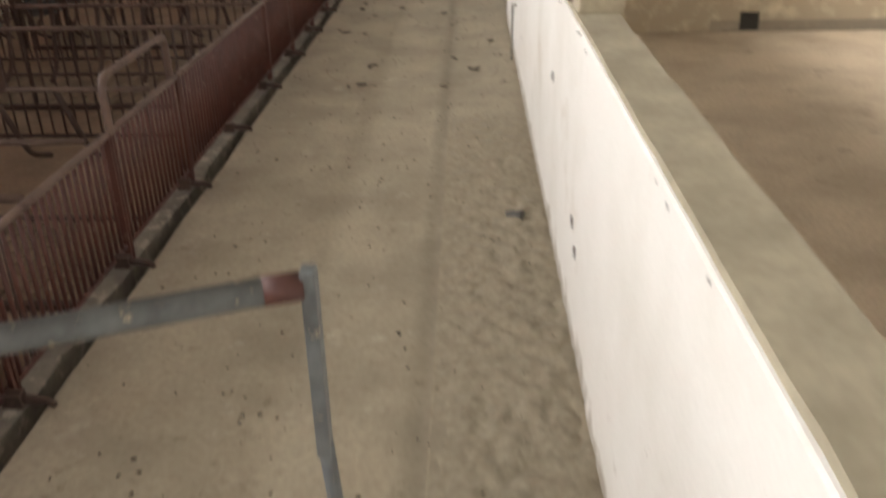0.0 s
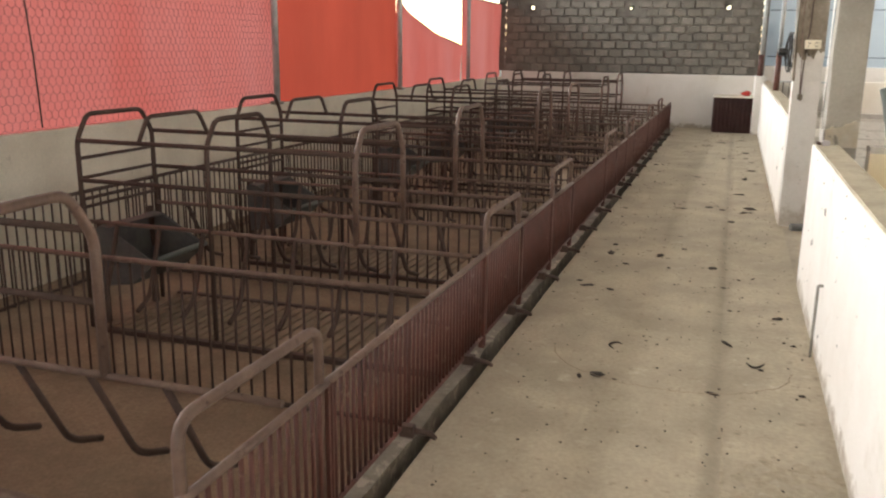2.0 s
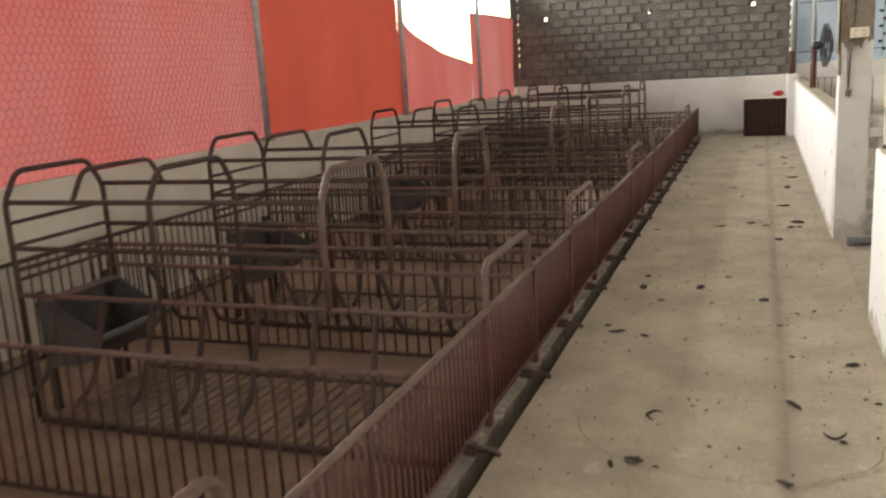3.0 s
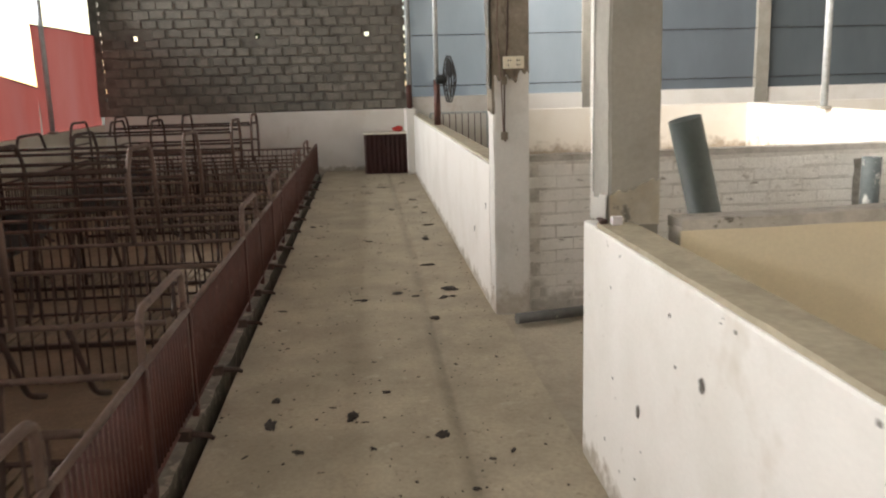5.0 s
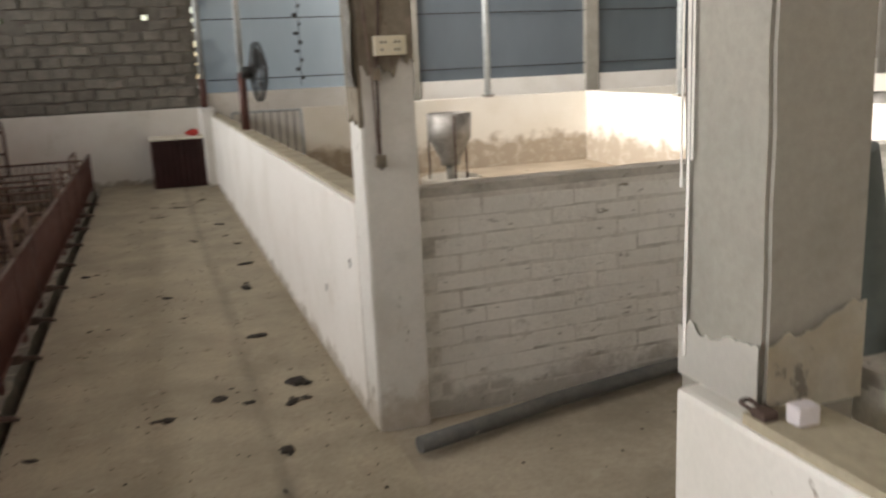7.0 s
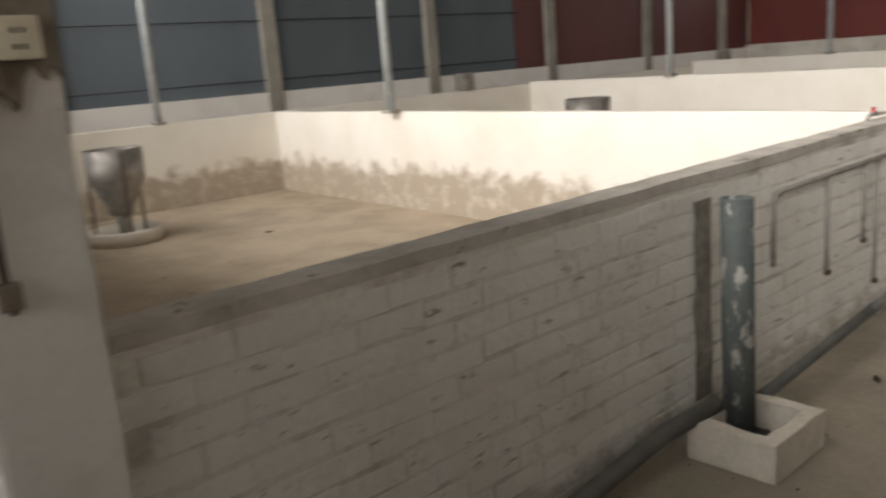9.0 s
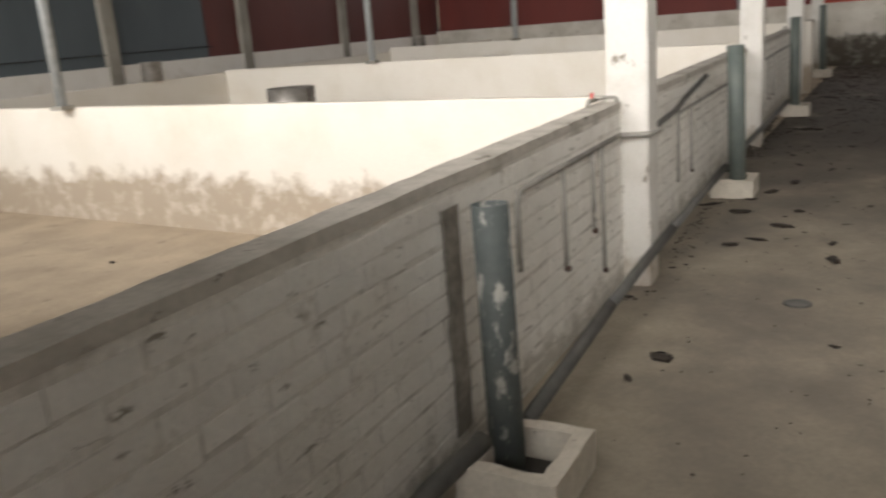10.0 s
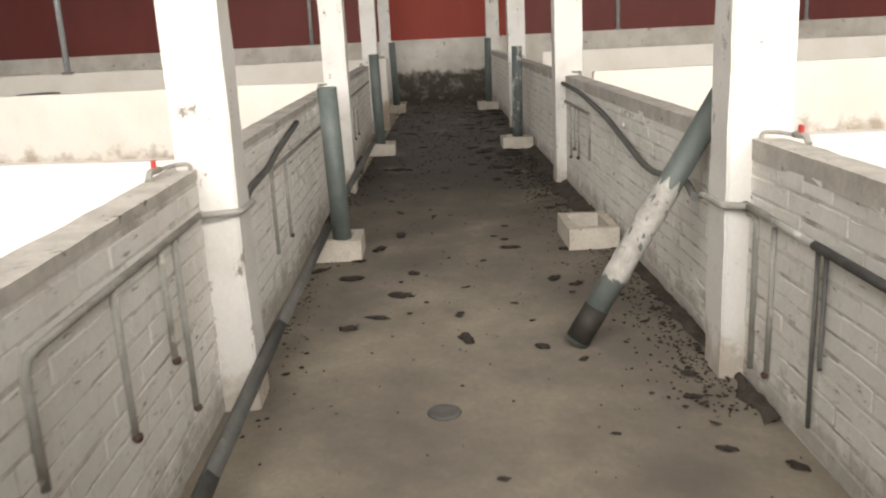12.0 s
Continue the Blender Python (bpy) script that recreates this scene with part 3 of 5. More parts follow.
solid("wall_corridor_north", [(WX0, WX1, 10.605, NORTH - 0.1, -0.5, WH - 0.012)], M_WHITE, "whitewashed wall beside the corridor", "wall", bevel=0.012)
for nm, x0, y0, y1 in (("wall_cap_south", 0.722, SOUTH, 8.13), ("wall_cap_north", 0.705, 10.61, NORTH - 0.1)):
    bm = bmesh.new()
    grid_box(bm, x0, x0 + 0.132, y0, y1, WH - 0.02, WH + 0.004, 0.09)
    lumpy(bm, 0.003, 9.0)
    tagged(part(nm, bm, M_CAP), "grey cement top of the wall", "wall", kind="structure")


def slab_wall(name, a, b, thick, z0, z1, mat, label):
    """A wall from a to b (x, y), its face on the line, with rounded arrises."""
    a, b = Vector((*a, 0)), Vector((*b, 0))
    bm = bmesh.new()
    grid_box(bm, 0, (b - a).length, -thick, 0, z0, z1, 0.35)
    lumpy(bm, 0.006, 2.5)
    bmesh.ops.bevel(bm, geom=[e for e in bm.edges if e.calc_face_angle(0) > 1.0], offset=0.012, segments=2, affect="EDGES")
    turn = Matrix.Translation(a) @ Matrix.Rotation(math.atan2(b.y - a.y, b.x - a.x), 4, "Z")
    bm.transform(turn)
    return tagged(part(name, bm, mat), label, "wall", kind="structure")


for i, x in enumerate(PART_X):
    h = (1.02, 1.05, 1.10)[i]
    slab_wall("wall_partition_north_%d" % (i + 1), (x, NY1 - 0.02), (x + 0.53, BACK_N), 0.12, -0.2, h, M_PENWHITE, "whitewashed pen partition with a dirty foot")
    slab_wall("wall_partition_south_%d" % (i + 1), (x, SOUTH), (x, SY0 + 0.02), 0.12, -0.3, h - 0.02, M_PENWHITE, "whitewashed pen partition with a dirty foot")
solid("wall_pens_back", [(1.85, EAST, BACK_N, BACK_N + 0.12, -0.2, 1.02)], M_PENWHITE, "whitewashed back wall of the pens with a dirty foot", "wall", bevel=0.01)

# ---------------------------------------------------------------- columns
def column(x0, x1, y0, y1, mat, label):
    bm = bmesh.new()
    grid_box(bm, x0, x1, y0, y1, -0.4, roof_z((x0 + x1) / 2) + 0.05, 0.12)
    lumpy(bm, 0.006, 5.0)
    bmesh.ops.bevel(bm, geom=[e for e in bm.edges if e.calc_face_angle(0) > 1.0], offset=0.008, segments=2, affect="EDGES")
    return tagged(part("column", bm, mat), label, "column", kind="structure")


column(0.765, 0.960, 8.14, 8.36, M_CONC, "bare concrete column with remains of cream paint at its foot")
column(0.683, 0.910, 10.392, 10.604, M_COLUMN, "whitewashed concrete column with brown peeling stains")
for x in (5.325, 10.16, 15.0, 19.8):
    column(x, x + 0.22, 10.35, 10.575, M_COLUMN, "whitewashed concrete column beside the aisle").matrix_basis = SKEW
for x in (5.40, 10.16, 15.0, 19.8):
    column(x, x + 0.22, 8.13, 8.39, M_COLUMN, "whitewashed concrete column beside the aisle").matrix_basis = SKEW
for x in (3.75, 6.93, 10.1, 13.2, 16.4, 19.5):
    column(x, x + 0.24, NORTH - 0.03, NORTH + 0.21, M_CONC, "bare concrete column of the north wall")


# ---------------------------------------------------------------- brick walls of the aisle
def brick_mesh():
    """One whitewashed brick face, worn at its edges."""
    bm = bmesh.new()
    cuboid(bm, -0.1115, 0.1115, -0.011, 0.011, -0.0355, 0.0355)
    bmesh.ops.bevel(bm, geom=[e for e in bm.edges if all(v.co.y < 0 for v in e.verts)], offset=0.004, segments=2, affect="EDGES")
    return mesh_from(bm, "brick", M_BRICK)


BRICKS = [brick_mesh() for k in range(3)]
for k, me in enumerate(BRICKS):
    for v in me.vertices:
        v.co += Vector(noise.noise_vector(v.co * 12 + Vector((k * 7.0, 0, 0)))) * 0.004


def brick_wall(name, x0, x1, y_face, out, near, label, dip=0.0):
    """Mortar core with bricks proud of it on the aisle face. out: -1 faces south, +1 faces north."""
    y_in = y_face - out * 0.12
    core = solid(name, [(x0, x1, min(y_face - out * 0.002, y_in), max(y_face - out * 0.002, y_in), -0.3, WA - 0.03 - dip)], M_MORTAR, label, "wall")
    bm = bmesh.new()
    grid_box(bm, x0, x1, min(y_face, y_in) - 0.004, max(y_face, y_in) + 0.004, WA - 0.04 - dip, WA, 0.13)
    lumpy(bm, 0.005, 6.0)
    for v in bm.verts:
        if v.co.z > WA - 0.02:
            v.co.z -= dip * min(1, max(0, (4.4 - v.co.x) / 3.0))
    part("wall_top", bm, M_TOP, core, "grey cement top")
    rng = random.Random(int(x0 * 10) + 5)
    rest_v, rest_f = [], []
    for row in range(12):
        x = x0 + 0.11 + (0.115 if row % 2 else 0)
        while x < x1 - 0.11:
            z = 0.036 + row * 0.0805
            turn = Matrix.Rotation(math.pi if out > 0 else 0, 4, "Z")
            m = Matrix.Translation((x + rng.uniform(-0.006, 0.006), y_face - out * (0.0105 - rng.uniform(0, 0.0035)), z + rng.uniform(-0.005, 0.005))) @ \
                Matrix.Rotation(rng.uniform(-0.02, 0.02), 4, "Y") @ turn
            me = BRICKS[rng.randrange(3)]
            if near[0] <= x <= near[1]:
                ob = part("brick", me, M_BRICK, core)
                ob.matrix_local = m
            else:
                base = len(rest_v)
                rest_v += [m @ v.co for v in me.vertices]
                rest_f += [[base + i for i in p.vertices] for p in me.polygons]
            x += 0.224
    me = bpy.data.meshes.new("far_bricks")
    me.from_pydata(rest_v, [], rest_f)
    me.materials.append(M_BRICK)
    tagged(part("far_bricks", me, M_BRICK, core), kind="stuff")
    bm = bmesh.new()
    cuboid(bm, x0, x1, min(y_in - out * 0.004, y_in + out * 0.02), max(y_in - out * 0.004, y_in + out * 0.02), -0.3, WA - 0.042 - dip)
    part("plaster", bm, M_CREAM, core, "cream plaster on the pen side, its dirty foot also darkened as shadow")
    core.matrix_basis = SKEW
    return core


# ---------------------------------------------------------------- tarpaulins and curtains
def sheet(name, a, b, z0, z1, mat, label, billow=0.03, rows=14, seed=0, category="tarpaulin", drop=0.0):
    """A hanging sheet from a to b (x, y), with folds, and a hem of real thickness."""
    bm = bmesh.new()
    a, b = Vector((*a, 0)), Vector((*b, 0))
    n = max(8, int((b - a).length / 0.12))
    out = Vector((0, 0, 1)).cross(b - a).normalized()
    cells = []
    for i in range(n + 1):
        row = []
        for j in range(rows + 1):
            t, s = i / n, j / rows
            p = a.lerp(b, t) + Vector((0, 0, z0 + (z1 - z0 - drop * t ** 0.35) * s))
            q = Vector((p.x * 1.3 + seed, p.y * 1.3, p.z * 0.6))
            p += out * (noise.noise(q) * billow + noise.noise(q * 4) * billow * 0.25)
            row.append(bm.verts.new(p))
        cells.append(row)
    for i in range(n):
        for j in range(rows):
            bm.faces.new((cells[i][j], cells[i + 1][j], cells[i + 1][j + 1], cells[i][j + 1])).smooth = True
    ob = tagged(part(name, bm, mat), label, category)
    for nm, z, r, mt in (("hem", z0 + 0.012, 0.012, mat), ("top_rope", z1, 0.010, M_CABLE)):
        bm = bmesh.new()
        tube(bm, [a.lerp(b, i / n) + Vector((0, 0, z - (drop * (i / n) ** 0.35 if nm == "top_rope" else 0))) + out * noise.noise(Vector((a.lerp(b, i / n).x * 1.3 + seed, a.lerp(b, i / n).y * 1.3, z * 0.6))) * billow for i in range(n + 1)], r, 5)
        part(nm, bm, mt, ob)
    return ob


TX = WALL_W - 0.06
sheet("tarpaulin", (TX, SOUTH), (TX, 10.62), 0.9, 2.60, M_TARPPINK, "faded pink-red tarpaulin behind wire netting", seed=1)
sheet("tarpaulin", (TX - 0.02, 10.58), (TX - 0.02, 14.2), 0.9, 2.60, M_TARP, "orange-red tarpaulin hung between steel posts", seed=5)
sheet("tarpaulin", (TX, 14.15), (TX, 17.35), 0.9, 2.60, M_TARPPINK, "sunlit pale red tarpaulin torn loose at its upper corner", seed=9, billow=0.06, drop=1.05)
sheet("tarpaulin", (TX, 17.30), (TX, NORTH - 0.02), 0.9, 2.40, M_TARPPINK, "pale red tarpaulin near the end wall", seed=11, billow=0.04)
sheet("tarpaulin", (12.35, NORTH + 0.06), (EAST + 0.1, NORTH + 0.06), 1.2, 4.7, M_TARPSHADE, "red tarpaulin on the north side, its colour darkened as shade", seed=13)
sheet("tarpaulin", (EAST + 0.06, NORTH), (EAST + 0.06, 11.0), 1.28, 2.9, M_TARPDARK, "darkened red tarpaulin on the east side", seed=17)
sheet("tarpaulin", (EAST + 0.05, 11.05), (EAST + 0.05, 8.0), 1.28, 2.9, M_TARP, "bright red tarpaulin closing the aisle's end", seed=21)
sheet("tarpaulin", (EAST + 0.06, 8.05), (EAST + 0.06, SOUTH), 1.28, 2.9, M_TARPDARK, "darkened red tarpaulin on the east side", seed=25)
# Tops run up to the roof, out of view, to keep sun out.
for i, (xa, xb, mt) in enumerate(((0.72, 3.8, M_CURTAIN), (3.95, 6.95, M_CURTAINDIM), (7.12, 10.15, M_CURTAINSHADE), (10.3, 12.4, M_CURTAINSHADE))):
    sheet("curtain", (xa, NORTH + 0.07), (xb, NORTH + 0.07), 1.22, 4.7, mt, "blue-grey curtain sheet between concrete columns, its colour dimmed eastwards as shade", billow=0.015, seed=30 + i, category="curtain")


def post(x, y, z0, z1, r, mat, label, lean=(0, 0), foot=True):
    t = thing("post", label, "post", (x, y, z0))
    bm = bmesh.new()
    tube(bm, [(0, 0, 0), (lean[0], lean[1], z1 - z0)], r, 12)
    part("pole", bm, mat, t)
    if foot:
        bm = bmesh.new()
        cuboid(bm, -r * 1.6, r * 1.6, -r * 1.6, r * 1.6, -0.006, 0.03, 0.006)
        part("footing", bm, M_CONC, t)
    return t


for y in (10.45, 14.05, 17.45):
    post(WALL_W + 0.035, y, 0.92, roof_z(WALL_W) + 0.05, 0.034, M_GALV, "galvanised steel post on the low west wall")
for x, y, z in ((5.86, 15.8, 1.02), (10.78, 15.7, 1.05), (15.7, 15.7, 1.10), (4.56, 18.66, 1.02)):
    post(x, y, z, roof_z(x) + 0.05, 0.045, M_GALV, "grey steel roof post standing on a pen wall")
for y in (2.0, 6.0, 12.6, 15.6, 18.0):
    post(EAST + 0.02, y, 1.30, roof_z(EAST) + 0.05, 0.04, M_GALV, "grey steel post in front of the red tarpaulin")

# ---------------------------------------------------------------- pen fence along the corridor
FENCE_TOP = 0.49


def bar_mesh(name, length, r, mat, seg=6):
    bm = bmesh.new()
    tube(bm, [(0, 0, 0), (0, 0, length)], r, seg)
    return mesh_from(bm, name, mat)


BAR = bar_mesh("bar", FENCE_TOP - 0.03, 0.0075, M_RED)
PBAR = bar_mesh("bar", FENCE_TOP - PEN_Z - 0.03, 0.0065, M_RUST)


def fence_panel(y0, y1, gate):
    t = thing("pen_fence", "red-brown rusty pen fence panel of vertical bars" if not gate else "red-brown pen gate with a raised tube handle", "fence", (FENCE, y0, 0.0),
              group="fence along the corridor")
    w = y1 - y0
    bm = bmesh.new()
    tube(bm, [(0, 0, FENCE_TOP), (0, w, FENCE_TOP)], 0.0145, 8)
    part("top_rail", bm, M_RAIL, t, "rail worn to bare rusty metal")
    bm = bmesh.new()
    tube(bm, [(0, 0.01, 0.035), (0, w - 0.01, 0.035)], 0.011, 6)
    part("bottom_rail", bm, M_RED, t)
    n = max(3, round(w / 0.05))
    for i in range(1, n):
        ob = part("bar", BAR, M_RED, t)
        ob.location = (0, w * i / n, 0.03)
    for yy in (0.008, w - 0.008):
        bm = bmesh.new()
        cuboid(bm, -0.015, 0.015, yy - 0.007, yy + 0.007, -0.03, FENCE_TOP - 0.005)
        part("upright", bm, M_RED, t)
    if gate:
        bm = bmesh.new()
        tube(bm, bend([(-0.01, 0.06, 0.06), (-0.01, 0.06, 0.69), (-0.01, w - 0.03, 0.69), (-0.01, w - 0.03, 0.06)], 0.07), 0.017, 8)
        part("handle", bm, M_RAIL, t, "bent tube handle")
    return t


edges = [SOUTH + 0.05]
for y in CRATES:
    edges += [y + 0.07, y + 0.90]
edges.append(NORTH - 0.16)
for i, (ya, yb) in enumerate(zip(edges, edges[1:])):
    if yb > ya:
        fence_panel(ya + 0.004, yb - 0.004, i % 2 == 1)

# hold-down clips on the slab's edge
clip_bm = bmesh.new()
tube(clip_bm, [(-0.10, 0, 0.03), (0.01, 0.0, 0.022), (0.035, -0.010, 0.012)], [0.014, 0.013, 0.01], 7)
cuboid(clip_bm, -0.12, -0.06, -0.02, 0.02, 0.0, 0.05, 0.005)
clip = tagged(part("fence_clip", clip_bm, M_RUST), "dark rusty hold-down clip at the fence's foot", "clip", group="fence clips")
clip.location = (EDGE, 2.75, 0)
for y in (3.62, 4.42, 5.25, 6.1, 6.97, 7.8, 8.64, 9.5, 10.4, 11.2, 12.1, 12.9, 13.8, 14.6, 15.5, 16.4, 17.3, 18.2):
    copy_thing(clip, pose(EDGE, y, 0, 0, 0, (y * 37) % 11 - 5))


# ---------------------------------------------------------------- divider fences across the pens
def divider(y):
    t = thing("divider_fence", "rusty steel divider fence of vertical bars between pens", "fence", (0, y, PEN_Z), group="divider fences")
    h = FENCE_TOP - PEN_Z
    bm = bmesh.new()
    tube(bm, [(-4.2, 0, h), (FENCE - 0.03, 0, h)], 0.015, 8)
    part("top_rail", bm, M_RAIL, t, "worn rusty top rail")
    bm = bmesh.new()
    tube(bm, [(-4.2, 0, 0.03), (FENCE - 0.08, 0, 0.03)], 0.012, 6)
    part("bottom_rail", bm, M_RUST, t)
    n = 42
    for i in range(n):
        ob = part("bar", PBAR, M_RUST, t)
        ob.location = (-4.18 + i * 3.07 / (n - 1), 0, 0.015)
    return t


for y in (1.25, 3.15, 5.66, 7.60, 10.0, 12.05, 14.5, 16.5, 19.0):
    divider(y)

# fence in front of the west wall
for k in range(10):
    y0 = -4.0 + k * 2.3
    t = thing("back_fence", "rusty barred fence in front of the low wall", "fence", (-4.22, y0, PEN_Z), group="back fences")
    h = FENCE_TOP - PEN_Z
    for nm, z, r in (("top_rail", h, 0.015), ("bottom_rail", 0.03, 0.012)):
        bm = bmesh.new()
        tube(bm, [(0, 0.01, z), (0, 2.29, z)], r, 8)
        part(nm, bm, M_RUST, t)
    for i in range(28):
        ob = part("bar", PBAR, M_RUST, t)
        ob.location = (0, 0.04 + i * 0.081, 0.015)


# ---------------------------------------------------------------- farrowing crates
def crate(y0, w=0.70):
    t = thing("farrowing_crate", "rusty tubular farrowing crate with arched frames", "crate", (0, y0, PEN_Z), group="farrowing crates")
    zr = 0.98 - PEN_Z
    top = 1.13 - PEN_Z

    def arch(name, x, z0, r, mat=M_RUST, lift=0.0):
        bm = bmesh.new()
        tube(bm, bend([(x, 0, z0), (x, 0, zr + lift), (x, 0.1, top + lift), (x, w - 0.1, top + lift), (x, w, zr + lift), (x, w, z0)], 0.05), r, 8)
        part(name, bm, mat, t)

    arch("front_arch", -3.50, 0.0, 0.015)
    arch("upper_arch", -3.06, zr - 0.01, 0.013)
    arch("middle_arch", -2.60, 0.0, 0.015)
    arch("rear_arch", -1.68, FENCE_TOP - PEN_Z, 0.018, M_RAIL, -0.02)
    for yy in (0.0, w):
        for z, xe in ((0.98, -1.68), (0.74, -1.68), (FENCE_TOP, FENCE - 0.05)):
            bm = bmesh.new()
            tube(bm, [(-3.50, yy, z - PEN_Z), (xe, yy, z - PEN_Z)], 0.0135, 8)
            part("side_rail", bm, M_RUST if z > 0.6 else M_RAIL, t)
        for i in range(7):
            x = -3.25 + i * 0.30
            s = 1 if yy == 0.0 else -1
            bm = bmesh.new()
            tube(bm, bend([(x, yy, FENCE_TOP - PEN_Z), (x + 0.03, yy - s * 0.17, 0.31), (x + 0.05, yy - s * 0.31, 0.26)], 0.06), 0.014, 6)
            part("guard_finger", bm, M_RUST, t)
    for z in (0.87, 0.75, 0.62, 0.57):
        bm = bmesh.new()
        tube(bm, [(-3.50, 0, z - PEN_Z), (-3.50, w, z - PEN_Z)], 0.011, 6)
        part("front_bar", bm, M_RUST, t)
    return t


def feeder(y0):
    """Black tipping trough hung at the head of a crate."""
    t = thing("feed_trough", "black plastic feed trough at the head of a crate", "trough", (-3.32, y0 + 0.35, 0.06), group="feed troughs")
    bm = bmesh.new()
    prof = [(-0.14, 0.0), (-0.17, 0.36), (-0.14, 0.385), (-0.07, 0.375), (0.24, 0.19), (0.22, 0.15), (0.08, 0.03)]
    a = [bm.verts.new((x, -0.27, z)) for x, z in prof]
    b = [bm.verts.new((x, 0.27, z)) for x, z in prof]
    n = len(prof)
    for i in range(n):
        if i != 3:
            bm.faces.new((a[i], a[(i + 1) % n], b[(i + 1) % n], b[i]))
    bm.faces.new(a[::-1])
    bm.faces.new(b)
    bmesh.ops.recalc_face_normals(bm, faces=bm.faces[:])
    bmesh.ops.solidify(bm, geom=bm.faces[:], thickness=0.012)
    bmesh.ops.recalc_face_normals(bm, faces=bm.faces[:])
    part("bowl", bm, M_TROUGH, t)
    bm = bmesh.new()
    tube(bm, [(0.245, -0.275, 0.19), (0.245, 0.275, 0.19)], 0.02, 8)
    part("lip", bm, M_PVC, t, "grey worn rolled lip")
    for s in (-0.24, 0.24):
        bm = bmesh.new()
        cuboid(bm, -0.17, -0.14, s - 0.02, s + 0.02, -0.25, 0.42)
        part("bracket", bm, M_RUST, t)
    return t


for y in CRATES:
    crate(y)
    feeder(y)

# ---------------------------------------------------------------- block end wall
HOLES = (-3.89, -1.87, -0.03)
cut = [WALL_W + 0.07] + [q for hx in HOLES for q in (hx - 0.04, hx + 0.045)] + [0.60]
core = solid("wall_end_blocks", [(WALL_W + 0.07, 0.60, NORTH - 0.06, NORTH + 0.06, 1.05, 2.29), (WALL_W + 0.07, 0.60, NORTH - 0.06, NORTH + 0.06, 2.37, 3.12)] +
             [(0.656, 0.72, NORTH - 0.06, NORTH + 0.06, 1.05, 3.12), (WALL_W - 0.1, WALL_W + 0.03, NORTH - 0.06, NORTH + 0.06, 1.05, 3.12)] +
             [(cut[i], cut[i + 1], NORTH - 0.06, NORTH + 0.06, 2.29, 2.37) for i in range(0, 8, 2)], M_BLOCKJOINT, "rough grey cement block end wall with three small holes", "wall")
for k in range(13):   # the end joints are open here and there
    for xa, xb in ((WALL_W + 0.031, WALL_W + 0.069), (0.601, 0.655)):
        bm = bmesh.new()
        cuboid(bm, xa, xb, NORTH - 0.06, NORTH + 0.06, 1.05 + 0.157 * k, 1.05 + 0.157 * (k + 1) - (0.028 + 0.03 * (k * 7 % 3)))
        part("block", bm, M_BLOCK, core)
bm = bmesh.new()
vs = [bm.verts.new(p) for p in ((WALL_W - 0.1, NORTH - 0.02, 3.12), (0.72, NORTH - 0.02, 3.12), (0.72, NORTH - 0.02, roof_z(0.72) + 0.1), (WALL_W - 0.1, NORTH - 0.02, roof_z(WALL_W) + 0.1))]
face = bm.faces.new(vs)
bmesh.ops.solidify(bm, geom=[face], thickness=0.06)
bmesh.ops.recalc_face_normals(bm, faces=bm.faces[:])
part("gable", bm, M_BLOCK, core)
bm = bmesh.new()
cuboid(bm, -0.126, 0.126, -0.014, 0.02, -0.0715, 0.0715)
bmesh.ops.bevel(bm, geom=[e for e in bm.edges if all(v.co.y < 0 for v in e.verts)], offset=0.01, segments=1, affect="EDGES")
BLOCK = mesh_from(bm, "block", M_BLOCK)
rng = random.Random(3)
for row in range(13):
    x = WALL_W + 0.21 + (0.135 if row % 2 else 0)
    while x < 0.47:
        z = 1.132 + row * 0.157
        near = [hx for hx in HOLES if abs(x - hx) < 0.165 and abs(z - 2.33) < 0.1]
        if not near:
            ob = part("block", BLOCK, M_BLOCK, core)
            ob.matrix_local = Matrix.Translation((x + rng.uniform(-0.01, 0.01), NORTH - 0.063 - rng.uniform(0, 0.02), z + rng.uniform(-0.01, 0.01))) @ Matrix.Rotation(rng.uniform(-0.05, 0.05), 4, "Y") @ Matrix.Diagonal((rng.uniform(0.82, 1.05), 1, rng.uniform(0.85, 1.04), 1))
        x += 0.27

# corner pier at the end of the corridor wall, with its pipe
solid("pier", [(0.56, 0.74, 19.1, NORTH - 0.06, -0.3, 1.06)], M_WHITE, "short whitewashed pier at the wall's end", "pier", bevel=0.015)
t = thing("pipe_post", "grey pipe with a maroon lower sleeve on a pier", "pipe", (0.64, 19.6, 1.055))
bm = bmesh.new()
tube(bm, [(0, 0, 0.38), (0, 0, 2.3)], 0.035, 12)
part("pipe", bm, M_GALV, t)
bm = bmesh.new()
tube(bm, [(0, 0, 0), (0, 0, 0.40)], 0.045, 12)
part("sleeve", bm, M_RED, t)

# ---------------------------------------------------------------- corrugated sheet box at the corridor's end
t = thing("sheet_metal_box", "box clad in dark maroon corrugated sheets with a pale lid", "box", (-0.13, 19.3, 0))


def corrugated(bm, a, b, z0, z1, depth=0.012, pitch=0.075):
    a, b = Vector((*a, 0)), Vector((*b, 0))
    out = (b - a).cross(Vector((0, 0, 1))).normalized()
    n = int((b - a).length / pitch * 6)
    rows = []
    for i in range(n + 1):
        p = a.lerp(b, i / n) + out * depth * max(-0.5, math.sin(2 * math.pi * i / 6))
        rows.append([bm.verts.new(p + Vector((0, 0, z))) for z in (z0, z1)])
    for r0, r1 in zip(rows, rows[1:]):
        bm.faces.new((r0[0], r1[0], r1[1], r0[1]))
    bmesh.ops.solidify(bm, geom=bm.faces[:], thickness=0.004)


